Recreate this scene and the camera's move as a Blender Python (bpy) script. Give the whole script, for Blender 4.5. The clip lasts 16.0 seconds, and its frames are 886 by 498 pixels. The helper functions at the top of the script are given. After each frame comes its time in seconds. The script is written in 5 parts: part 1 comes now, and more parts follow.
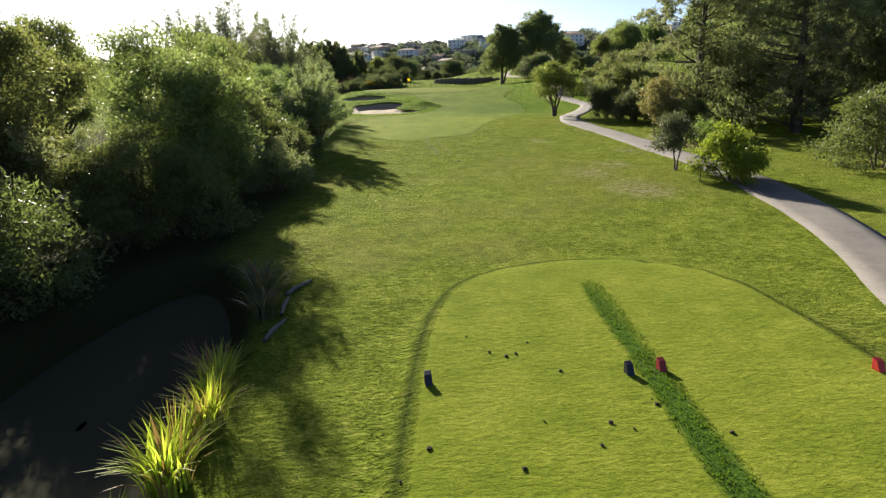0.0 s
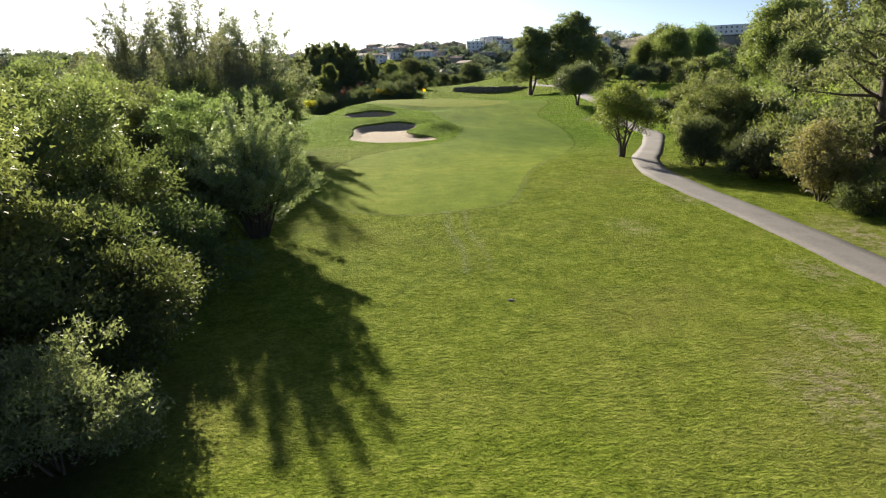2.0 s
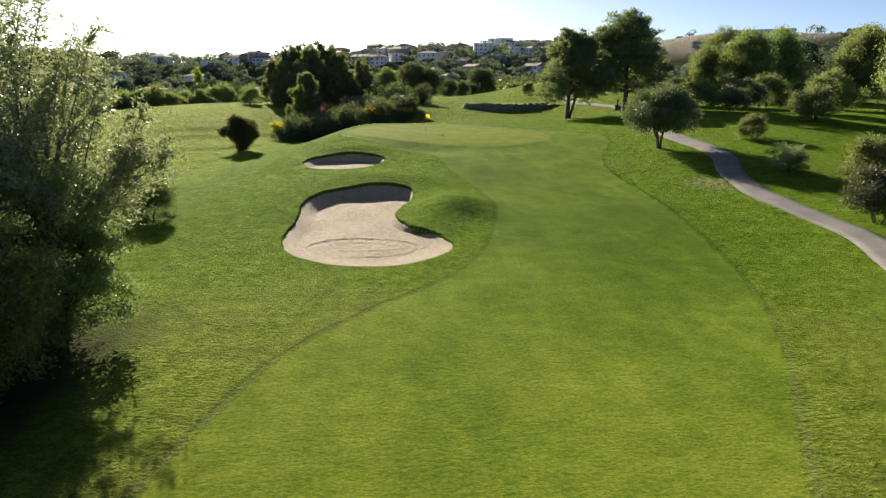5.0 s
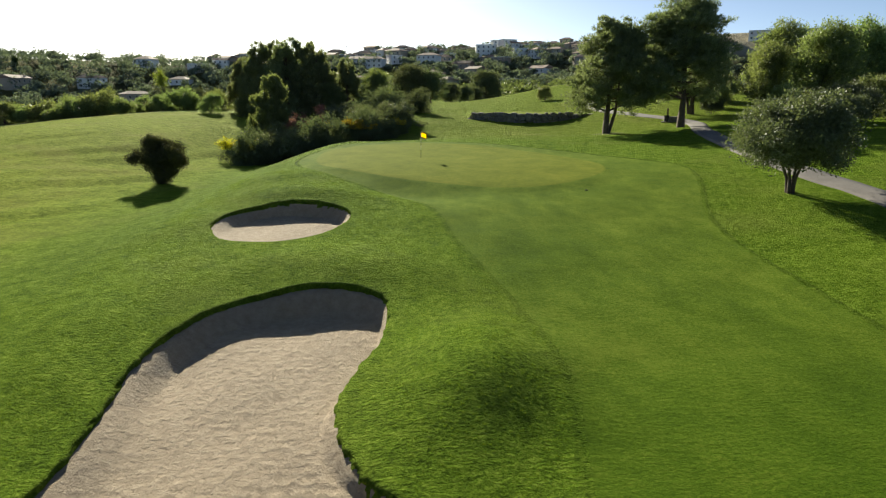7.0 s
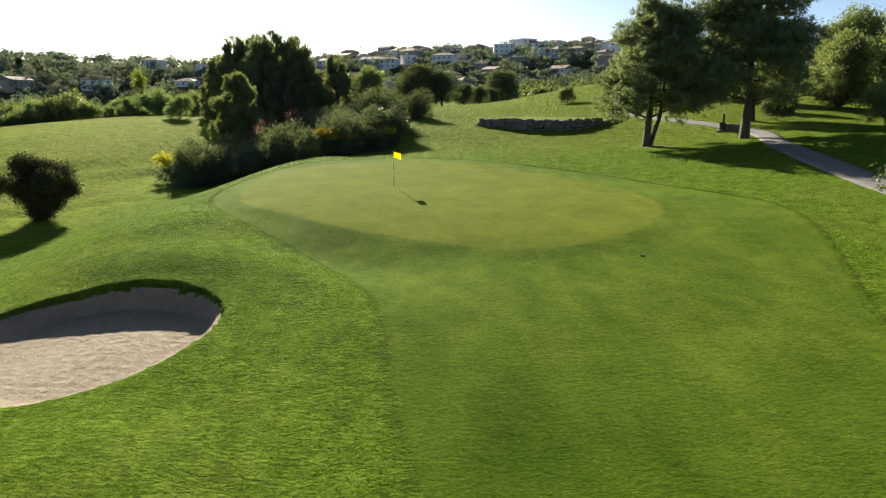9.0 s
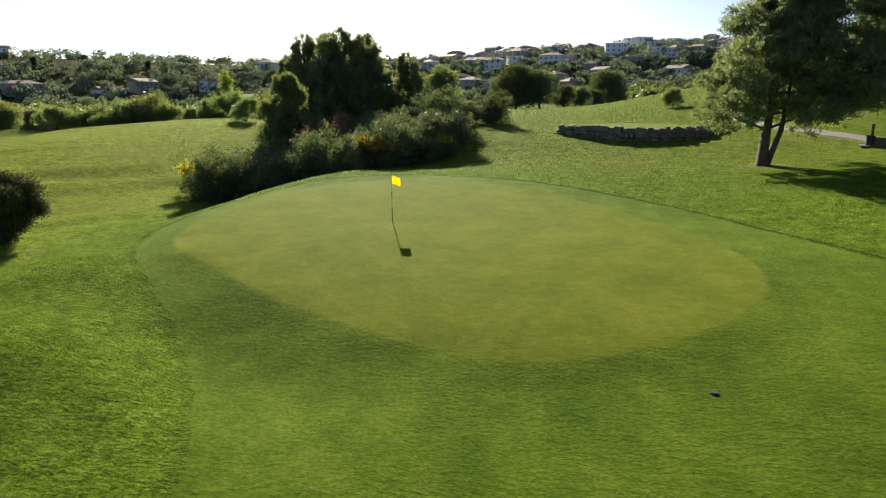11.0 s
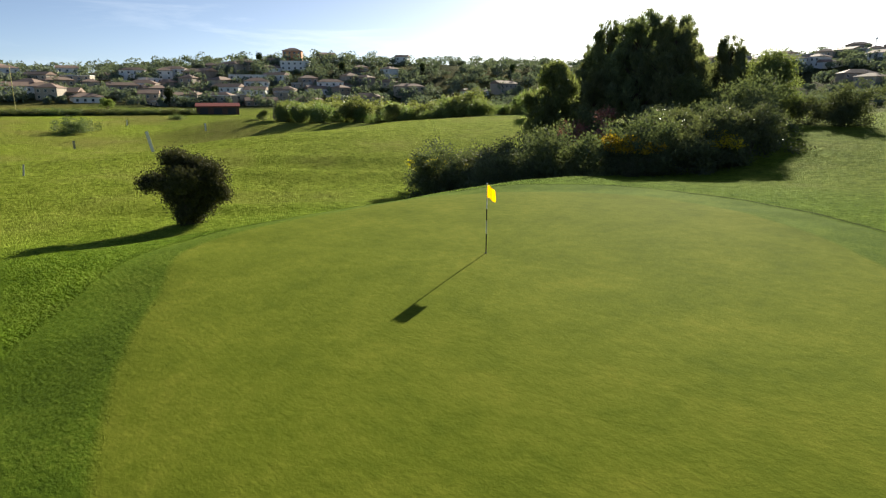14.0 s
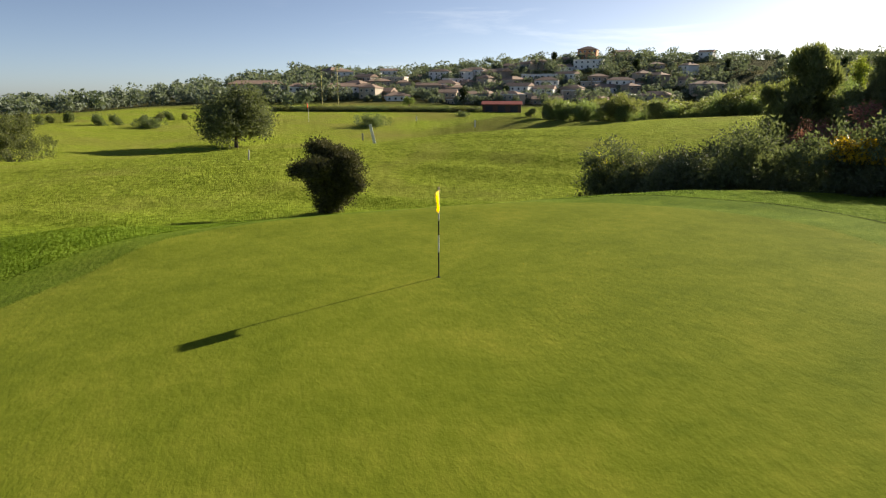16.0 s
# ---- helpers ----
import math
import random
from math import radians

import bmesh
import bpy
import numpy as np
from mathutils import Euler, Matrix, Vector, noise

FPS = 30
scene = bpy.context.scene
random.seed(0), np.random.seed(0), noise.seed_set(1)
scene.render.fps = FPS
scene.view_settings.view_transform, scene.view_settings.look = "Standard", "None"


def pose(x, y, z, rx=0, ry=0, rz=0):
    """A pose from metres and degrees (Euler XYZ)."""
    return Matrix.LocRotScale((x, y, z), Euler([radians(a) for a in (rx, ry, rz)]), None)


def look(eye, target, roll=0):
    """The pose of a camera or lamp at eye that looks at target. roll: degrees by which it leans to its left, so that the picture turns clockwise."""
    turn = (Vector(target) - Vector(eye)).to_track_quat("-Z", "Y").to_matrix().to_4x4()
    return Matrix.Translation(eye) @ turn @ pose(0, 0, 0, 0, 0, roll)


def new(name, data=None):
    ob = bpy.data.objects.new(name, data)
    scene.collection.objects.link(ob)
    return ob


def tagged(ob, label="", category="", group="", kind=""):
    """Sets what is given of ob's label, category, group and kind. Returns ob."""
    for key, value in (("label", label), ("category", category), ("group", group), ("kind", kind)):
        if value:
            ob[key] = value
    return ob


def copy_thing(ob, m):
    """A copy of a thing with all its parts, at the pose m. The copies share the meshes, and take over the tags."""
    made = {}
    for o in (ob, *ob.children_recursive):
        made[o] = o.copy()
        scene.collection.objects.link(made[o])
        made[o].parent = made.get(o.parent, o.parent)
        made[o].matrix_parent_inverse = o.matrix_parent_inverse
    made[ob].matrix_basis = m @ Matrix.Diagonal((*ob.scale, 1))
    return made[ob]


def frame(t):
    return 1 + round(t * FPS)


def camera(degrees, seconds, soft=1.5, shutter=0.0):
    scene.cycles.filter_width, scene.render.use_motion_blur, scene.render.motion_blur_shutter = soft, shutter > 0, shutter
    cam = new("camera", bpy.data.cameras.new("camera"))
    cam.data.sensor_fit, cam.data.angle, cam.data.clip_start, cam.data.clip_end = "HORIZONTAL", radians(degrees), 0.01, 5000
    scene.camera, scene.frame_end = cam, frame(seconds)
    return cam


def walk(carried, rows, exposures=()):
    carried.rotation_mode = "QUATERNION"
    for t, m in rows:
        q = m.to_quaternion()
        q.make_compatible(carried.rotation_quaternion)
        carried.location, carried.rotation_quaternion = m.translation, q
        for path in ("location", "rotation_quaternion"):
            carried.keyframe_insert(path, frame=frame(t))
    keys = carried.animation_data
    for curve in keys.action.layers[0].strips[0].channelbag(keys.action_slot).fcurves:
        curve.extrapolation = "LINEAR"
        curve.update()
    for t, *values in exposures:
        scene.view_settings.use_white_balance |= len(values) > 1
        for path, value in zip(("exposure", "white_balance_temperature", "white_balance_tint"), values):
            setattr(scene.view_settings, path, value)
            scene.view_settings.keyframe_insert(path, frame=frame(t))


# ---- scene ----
cam = camera(70.6, 16.0, soft=1.25)
PATH = [
    (0, (3.596, -141.294, 0.159), (3.639, -139.358, -0.340), -1.5),
    (0.5, (3.670, -136.516, 0.772), (3.694, -134.580, 0.272), -1.8),
    (1, (3.578, -131.571, 1.284), (3.592, -129.634, 0.785), -1.4),
    (1.5, (3.533, -126.349, 1.791), (3.536, -124.413, 1.291), -1.0),
    (2, (3.407, -120.779, 2.379), (3.408, -118.842, 1.881), -0.6),
    (2.5, (3.303, -115.189, 2.904), (3.301, -113.252, 2.406), -0.1),
    (3, (3.052, -109.550, 3.531), (3.050, -107.613, 3.034), -0.0),
    (3.5, (2.926, -103.752, 4.137), (2.923, -101.815, 3.640), 0.1),
    (4, (2.801, -97.827, 4.751), (2.799, -95.890, 4.254), 0.2),
    (6.5, (2.131, -65.241, 5.964), (2.128, -63.302, 5.472), 0.3),
    (7, (2.227, -59.289, 6.005), (2.223, -57.349, 5.517), 0.2),
    (7.5, (2.605, -53.895, 5.991), (2.595, -51.955, 5.506), 0.0),
    (8, (3.127, -49.201, 5.991), (3.111, -47.260, 5.507), -0.0),
    (10.5, (7.691, -32.284, 6.149), (7.411, -30.363, 5.667), 0.2),
    (11, (8.807, -29.677, 6.185), (8.410, -27.777, 5.704), 0.2),
    (11.5, (9.843, -26.704, 6.060), (9.310, -24.837, 5.580), 0.1),
    (12, (10.545, -24.165, 5.858), (9.829, -22.361, 5.376), 0.4),
    (12.5, (11.044, -22.003, 5.633), (10.136, -20.286, 5.155), 0.1),
    (13, (11.544, -19.943, 5.417), (10.465, -18.329, 4.940), 0.0),
    (13.5, (12.164, -17.793, 5.223), (10.949, -16.277, 4.747), 0.1),
    (14, (12.882, -15.494, 5.053), (11.538, -14.092, 4.578), 0.1),
    (14.5, (13.576, -13.059, 4.902), (12.094, -11.803, 4.428), 0.2),
    (15, (14.099, -10.482, 4.763), (12.486, -9.399, 4.289), 0.2),
    (15.5, (14.390, -7.751, 4.636), (12.659, -6.869, 4.161), 0.2),
    (16, (14.566, -5.066, 4.530), (12.736, -4.415, 4.053), 0.0),
]
walk(cam, [(t, look(eye, aim, roll)) for t, eye, aim, roll in PATH], [(0, 1.68, 6500, 10), (4.2, 1.6, 6500, 11), (6.6, 1.34, 6500, 4), (8.2, 1.6, 6500, 4), (10.5, 1.52, 6500, 9), (11.5, 1.42, 6500, 9), (13.0, 1.3, 6500, 7), (15.0, 1.4, 6700, 8), (16, 1.38, 7000, 11)])

# ---- world, sun, exposure ----
SUN_AZ, SUN_EL = 19.8, 20.7          # degrees left of +y, above the horizon
world = bpy.data.worlds.new("world")
scene.world = world
world.use_nodes = True
wn = world.node_tree
wn.nodes.clear()


def node(tree, kind, **inputs):
    n = tree.nodes.new(kind)
    for key, value in inputs.items():
        n.inputs[key.replace("_", " ")].default_value = value
    return n


sky = wn.nodes.new("ShaderNodeTexSky")
sky.sky_type, sky.sun_disc = "NISHITA", False
sky.sun_elevation, sky.sun_rotation = radians(SUN_EL), radians(-SUN_AZ)
sky.air_density, sky.dust_density, sky.ozone_density, sky.altitude = 0.5, 0.7, 1.8, 400
# thin cirrus streaks, stretched along the horizon
tc = wn.nodes.new("ShaderNodeTexCoord")
mp = wn.nodes.new("ShaderNodeMapping")
mp.inputs["Scale"].default_value = (1.2, 2.2, 17.0)
mp.inputs["Rotation"].default_value = (0, radians(4), 0)
cn = node(wn, "ShaderNodeTexNoise", Scale=1.6, Detail=6.0, Roughness=0.6, Distortion=0.5)
cr = wn.nodes.new("ShaderNodeValToRGB")
cr.color_ramp.elements[0].position, cr.color_ramp.elements[1].position = 0.52, 0.85
cr.color_ramp.elements[1].color = (0.42, 0.42, 0.42, 1)
cm = wn.nodes.new("ShaderNodeMixRGB")
cm.inputs["Color2"].default_value = (7.4, 7.6, 7.8, 1)
bg = node(wn, "ShaderNodeBackground", Strength=0.08)
wo = wn.nodes.new("ShaderNodeOutputWorld")
wn.links.new(tc.outputs["Generated"], mp.inputs["Vector"])
wn.links.new(mp.outputs[0], cn.inputs["Vector"])
wn.links.new(cn.outputs["Fac"], cr.inputs["Fac"])
aim = wn.nodes.new("ShaderNodeVectorMath")
aim.operation = "DOT_PRODUCT"
aim.inputs[1].default_value = (-0.5, 0.866, 0.0)
wn.links.new(tc.outputs["Generated"], aim.inputs[0])
near_sun = wn.nodes.new("ShaderNodeMapRange")
near_sun.inputs["From Min"].default_value, near_sun.inputs["From Max"].default_value = 0.55, 0.9
wn.links.new(aim.outputs["Value"], near_sun.inputs["Value"])
thin = wn.nodes.new("ShaderNodeMath")
thin.operation = "MULTIPLY"
wn.links.new(cr.outputs["Color"], thin.inputs[0])
wn.links.new(near_sun.outputs[0], thin.inputs[1])
wn.links.new(thin.outputs[0], cm.inputs["Fac"])
veil = node(wn, "ShaderNodeHueSaturation", Saturation=0.92, Value=0.62)          # thin high haze
wn.links.new(sky.outputs[0], veil.inputs["Color"])
wn.links.new(veil.outputs[0], cm.inputs["Color1"])
wn.links.new(cm.outputs[0], bg.inputs["Color"])
wn.links.new(bg.outputs[0], wo.inputs["Surface"])

sun = new("sun", bpy.data.lights.new("sun", "SUN"))
sun.data.energy, sun.data.angle, sun.data.color = 4.3, radians(0.6), (1.0, 0.91, 0.75)
to_sun = Vector((-math.sin(radians(SUN_AZ)) * math.cos(radians(SUN_EL)), math.cos(radians(SUN_AZ)) * math.cos(radians(SUN_EL)), math.sin(radians(SUN_EL))))
sun.matrix_world = look(to_sun * 300, (0, 0, 0))
scene.view_settings.exposure = 0.97


# ---- materials ----
def material(name):
    m = bpy.data.materials.new(name)
    m.use_nodes = True
    t = m.node_tree
    return m, t, t.nodes["Principled BSDF"], t.nodes["Material Output"]


def noise_node(t, scale, detail=4.0, rough=0.6, vec=None):
    n = node(t, "ShaderNodeTexNoise", Scale=scale, Detail=detail, Roughness=rough)
    if vec is not None:
        t.links.new(vec, n.inputs["Vector"])
    return n.outputs["Fac"]


def ramp(t, fac, stops):
    r = t.nodes.new("ShaderNodeValToRGB")
    while len(r.color_ramp.elements) < len(stops):
        r.color_ramp.elements.new(0.5)
    for e, (p, c) in zip(r.color_ramp.elements, stops):
        e.position, e.color = p, (*c, 1)
    t.links.new(fac, r.inputs["Fac"])
    return r.outputs["Color"]


def mix(t, fac, a, b, mode="MIX"):
    m = t.nodes.new("ShaderNodeMixRGB")
    m.blend_type = mode
    for sock, v in zip(m.inputs, (fac, a, b)):
        if isinstance(v, (int, float)):
            sock.default_value = v
        elif isinstance(v, tuple):
            sock.default_value = (*v, 1)
        else:
            t.links.new(v, sock)
    return m.outputs["Color"]


def calc(t, op, a, b=0.0, c=0.0):
    m = t.nodes.new("ShaderNodeMath")
    m.operation = op
    for sock, v in zip(m.inputs, (a, b, c)):
        if isinstance(v, (int, float)):
            sock.default_value = v
        else:
            t.links.new(v, sock)
    return m.outputs[0]


def bump_node(t, p, fac, strength, distance):
    b = node(t, "ShaderNodeBump", Strength=strength, Distance=distance)
    t.links.new(fac, b.inputs["Height"])
    t.links.new(b.outputs[0], p.inputs["Normal"])
    return b


def place(t):
    return t.nodes.new("ShaderNodeNewGeometry").outputs["Position"]


def plain(name, a, b, scale=3.0, rough=0.8, bump=0.3, dist=0.01, metallic=0.0):
    """Two mixed tones at two scales, with fine relief."""
    m, t, p, o = material(name)
    pos = place(t)
    big, fine = noise_node(t, scale, 4, 0.6, pos), noise_node(t, scale * 14, 3, 0.6, pos)
    f = calc(t, "ADD", calc(t, "MULTIPLY", big, 0.65), calc(t, "MULTIPLY", fine, 0.35))
    t.links.new(ramp(t, f, [(0.32, a), (0.68, b)]), p.inputs["Base Color"])
    p.inputs["Roughness"].default_value, p.inputs["Metallic"].default_value = rough, metallic
    if bump:
        bump_node(t, p, fine, bump, dist)
    return m


def leafy(name, dark, light, through_=0.45, rough=0.5, tip=None):
    """Leaves: they differ leaf by leaf and tree by tree, and let some light through."""
    m, t, p, o = material(name)
    g = t.nodes.new("ShaderNodeNewGeometry")
    oi = t.nodes.new("ShaderNodeObjectInfo")
    stops = [(0.0, dark), (0.85, light)] + ([(1.0, tip)] if tip else [])
    clump = noise_node(t, 0.9, 3, 0.6, g.outputs["Position"])
    f = calc(t, "ADD", calc(t, "MULTIPLY", g.outputs["Random Per Island"], 0.55), calc(t, "MULTIPLY", clump, 0.45))
    col = ramp(t, f, stops)
    hs = node(t, "ShaderNodeHueSaturation", Saturation=1.0)
    t.links.new(col, hs.inputs["Color"])
    t.links.new(calc(t, "ADD", calc(t, "MULTIPLY", oi.outputs["Random"], 0.05), 0.475), hs.inputs["Hue"])
    t.links.new(calc(t, "ADD", calc(t, "MULTIPLY", oi.outputs["Random"], 0.35), 0.82), hs.inputs["Value"])
    t.links.new(hs.outputs[0], p.inputs["Base Color"])
    p.inputs["Roughness"].default_value = rough
    p.inputs["Specular IOR Level"].default_value = 0.2
    tr = t.nodes.new("ShaderNodeBsdfTranslucent")
    warm = mix(t, 0.75, hs.outputs[0], (0.95, 1.0, 0.42), "MULTIPLY")
    br = node(t, "ShaderNodeHueSaturation", Value=1.9)
    t.links.new(warm, br.inputs["Color"])
    t.links.new(br.outputs[0], tr.inputs["Color"])
    ms = node(t, "ShaderNodeMixShader", Fac=through_)
    t.links.new(p.outputs[0], ms.inputs[1])
    t.links.new(tr.outputs[0], ms.inputs[2])
    t.links.new(ms.outputs[0], o.inputs["Surface"])
    return m


LEAF = leafy("leaf_mid", (0.085, 0.11, 0.045), (0.21, 0.245, 0.10), 0.42)
LEAF_BRIGHT = leafy("leaf_bright", (0.09, 0.14, 0.024), (0.235, 0.3, 0.052), 0.45)
LEAF_WOOD = leafy("leaf_wood", (0.075, 0.096, 0.044), (0.195, 0.226, 0.1), 0.42)
LEAF_TAN = leafy("leaf_tan", (0.11, 0.095, 0.05), (0.26, 0.235, 0.125), 0.35)
LEAF_DARK = leafy("leaf_dark", (0.055, 0.072, 0.034), (0.14, 0.165, 0.07), 0.36)
LEAF_THICKET = leafy("leaf_thicket", (0.055, 0.067, 0.038), (0.14, 0.158, 0.086), 0.3, 0.8)
LEAF_DOME = leafy("leaf_dome", (0.052, 0.062, 0.034), (0.155, 0.168, 0.09), 0.25)
LEAF_TWIGGY = leafy("leaf_twiggy", (0.095, 0.105, 0.074), (0.23, 0.24, 0.165), 0.4)
LEAF_FRESH = leafy("leaf_fresh", (0.082, 0.113, 0.036), (0.2, 0.245, 0.078), 0.4)
LEAF_OLIVE = leafy("leaf_olive", (0.05, 0.062, 0.034), (0.135, 0.15, 0.085), 0.22)
LEAF_GREY = leafy("leaf_willow", (0.1, 0.117, 0.074), (0.255, 0.285, 0.165), 0.38)
NEEDLE = leafy("pine_needle", (0.07, 0.084, 0.048), (0.19, 0.21, 0.115), 0.42, 0.6)
JUNIPER = leafy("juniper_leaf", (0.034, 0.038, 0.02), (0.1, 0.1, 0.05), 0.2, 0.8)
LEAF_PURPLE = leafy("leaf_purple", (0.12, 0.05, 0.05), (0.34, 0.18, 0.16), 0.42)
FLOWER = leafy("broom_flower", (0.36, 0.28, 0.02), (0.62, 0.48, 0.03), 0.3)
REED = leafy("reed_leaf", (0.18, 0.24, 0.03), (0.48, 0.48, 0.08), 0.5)
REED_DRY = leafy("reed_dry", (0.20, 0.11, 0.05), (0.36, 0.24, 0.12), 0.3)
BARK = plain("bark", (0.045, 0.032, 0.022), (0.14, 0.105, 0.075), 2.0, 0.9, 0.8, 0.03)
BARK_GREY = plain("bark_grey", (0.09, 0.08, 0.065), (0.22, 0.2, 0.17), 3.0, 0.9, 0.7, 0.02)
STONE = plain("stone", (0.09, 0.08, 0.064), (0.27, 0.24, 0.195), 1.6, 0.9, 0.7, 0.03)
ASPHALT = plain("path_surface", (0.108, 0.097, 0.088), (0.19, 0.172, 0.156), 0.5, 0.92, 0.4, 0.006)
PAINT_BLACK = plain("paint_black", (0.012, 0.012, 0.016), (0.03, 0.03, 0.035), 6, 0.5, 0.1)
PAINT_RED = plain("paint_red", (0.42, 0.02, 0.02), (0.55, 0.04, 0.03), 6, 0.45, 0.1)
PAINT_WHITE = plain("paint_white", (0.68, 0.67, 0.63), (0.82, 0.81, 0.78), 4, 0.5, 0.1)
FLAG_YELLOW = leafy("flag_yellow", (0.72, 0.45, 0.01), (0.82, 0.55, 0.02), 0.45, 0.7)
FLAG_RED = leafy("flag_red", (0.6, 0.05, 0.04), (0.7, 0.08, 0.05), 0.4, 0.7)
METAL = plain("metal_grey", (0.22, 0.22, 0.22), (0.4, 0.4, 0.4), 5, 0.4, 0.1, 0.005, 0.8)
HOLE = plain("cup_dark", (0.01, 0.01, 0.01), (0.02, 0.02, 0.02), 5, 0.9, 0)
# distance haze is mixed into this leaf colour: greyer, bluer and lighter
WOODS_HAZED = leafy("far_woods_hazed", (0.075, 0.092, 0.074), (0.18, 0.205, 0.155), 0.22, 0.8)


# ---- the lie of the land ----

def smooth(a, b, x):
    t = np.clip((np.asarray(x, float) - a) / (b - a), 0, 1)
    return t * t * (3 - 2 * t)


def ease(x, xs, zs):
    """A smooth curve through a few stations."""
    x, xs, zs = np.asarray(x, float), np.array(xs, float), np.array(zs, float)
    i = np.clip(np.searchsorted(xs, x) - 1, 0, len(xs) - 2)
    m, h = np.gradient(zs, xs), xs[i + 1] - xs[i]
    t = np.clip((x - xs[i]) / h, 0, 1)
    return ((2 * t**3 - 3 * t**2 + 1) * zs[i] + (t**3 - 2 * t**2 + t) * h * m[i]
            + (-2 * t**3 + 3 * t**2) * zs[i + 1] + (t**3 - t**2) * h * m[i + 1])


def bump(x, y, cx, cy, rx, ry, h, turn=0.0):
    c, s = math.cos(math.radians(turn)), math.sin(math.radians(turn))
    u, v = (c * (x - cx) + s * (y - cy)) / rx, (-s * (x - cx) + c * (y - cy)) / ry
    return h * np.exp(-(u * u + v * v))


def closed(points, n=180):
    """A closed smooth outline through a few points."""
    p = np.array(points, float)
    k = len(p)
    u = np.linspace(0, k, n, endpoint=False)
    i, t = u.astype(int) % k, (u % 1)[:, None]
    a, b, c, d = p[(i - 1) % k], p[i], p[(i + 1) % k], p[(i + 2) % k]
    return 0.5 * (2 * b + (c - a) * t + (2 * a - 5 * b + 4 * c - d) * t**2 + (3 * b - a - 3 * c + d) * t**3)


def inside(x, y, outline, reach=6.0):
    """Distance to an outline in metres, positive inside it, cut off at reach."""
    x, y = np.asarray(x, float), np.asarray(y, float)
    out = np.full(x.shape, -reach)
    lo, hi = outline.min(0) - reach, outline.max(0) + reach
    near = (x > lo[0]) & (x < hi[0]) & (y > lo[1]) & (y < hi[1])
    px, py = x[near], y[near]
    if px.size == 0:
        return out
    best, odd = np.full(px.shape, 1e9), np.zeros(px.shape, bool)
    for a, b in zip(outline, np.roll(outline, -1, 0)):
        e = b - a
        t = np.clip(((px - a[0]) * e[0] + (py - a[1]) * e[1]) / (e @ e + 1e-12), 0, 1)
        best = np.minimum(best, (px - a[0] - t * e[0])**2 + (py - a[1] - t * e[1])**2)
        if a[1] != b[1]:
            odd ^= ((a[1] > py) != (b[1] > py)) & (px < a[0] + (py - a[1]) * e[0] / e[1])
    out[near] = np.clip(np.where(odd, 1, -1) * np.sqrt(best), -reach, reach)
    return out


GREEN = closed([(-8.6, -5.2), (-4, -9.2), (1, -12.2), (7.2, -14.2), (12, -12.2), (15.3, -8), (15.4, -3), (12.2, 3.4), (7, 10), (0.5, 13.6), (-6, 12), (-9.8, 5.5)])
FAIRWAY = closed([(-2.2, -88), (1.6, -89.6), (5.4, -88.3), (7.4, -86), (8.4, -82), (10, -75.2), (12.5, -69.1), (15.4, -62.1), (17.5, -52.7), (18.4, -40), (17.8, -28), (18.4, -22), (20, -16.7), (21.6, -11.5), (21.9, -6.5),
                  (19.8, -2.2), (17.5, 2), (14.8, 6.4), (10.6, 10.8), (4.9, 14.9), (-2.4, 17.2), (-8, 14.5), (-11.2, 7), (-11.4, -1), (-9.4, -7), (-6.4, -10.5), (-3.8, -13), (-1.4, -15.7), (0.4, -18.3), (1.7, -21.2), (2.6, -26), (3.6, -30), (5.0, -35), (6.0, -40.5),
                  (5.7, -45), (4.9, -50), (3.4, -55), (1.2, -58.6), (-1.0, -61.6), (-3.3, -66), (-4.5, -72), (-5.4, -77), (-4.6, -83.5)], 320)
TEE = closed([(3.1, -150), (3.1, -138), (3.3, -131.5), (3.8, -127.4), (5.0, -125), (7.5, -123.9), (9.6, -124.1), (11.2, -125.4), (11.7, -128.3), (11.8, -131.5), (12.0, -138), (12.2, -150)])
STRIP = closed([(7.45, -126.3), (7.9, -126.3), (7.85, -129.3), (7.8, -132), (7.75, -134), (7.8, -141), (7.15, -141), (7.25, -134), (7.35, -130)], 60)
SAND_A = closed([(-3.6, -33.9), (-6.6, -36), (-7.7, -40), (-7.2, -45), (-7.0, -49.5), (-5.6, -52.8), (-2.2, -54.8), (1.0, -54.2), (3.0, -51.3), (2.3, -48.4), (0.2, -46), (-0.8, -42.8), (0.1, -38.2), (-0.4, -34.6)], 260)
SAND_B = closed([(-11.3, -23.8), (-10.7, -21.0), (-8.5, -19.3), (-6.0, -19.1), (-4.1, -20.3), (-3.4, -22.2), (-4.1, -24.9), (-5.5, -26.6), (-7.2, -27.4), (-9.8, -26.6)], 180)


ASSUMED_POND = closed([(-0.2, -137), (-0.1, -131.5), (-0.6, -126.4), (-2.4, -122.6), (-4.4, -122.6), (-5.6, -126), (-5.8, -132), (-5.0, -138.5), (-2.5, -139.5)], 90)


def wall_y(x):
    """The bowed front of the stone wall."""
    return 49.2 - 6.0 * (1 - ((x - 16.5) / 10.3) ** 2)


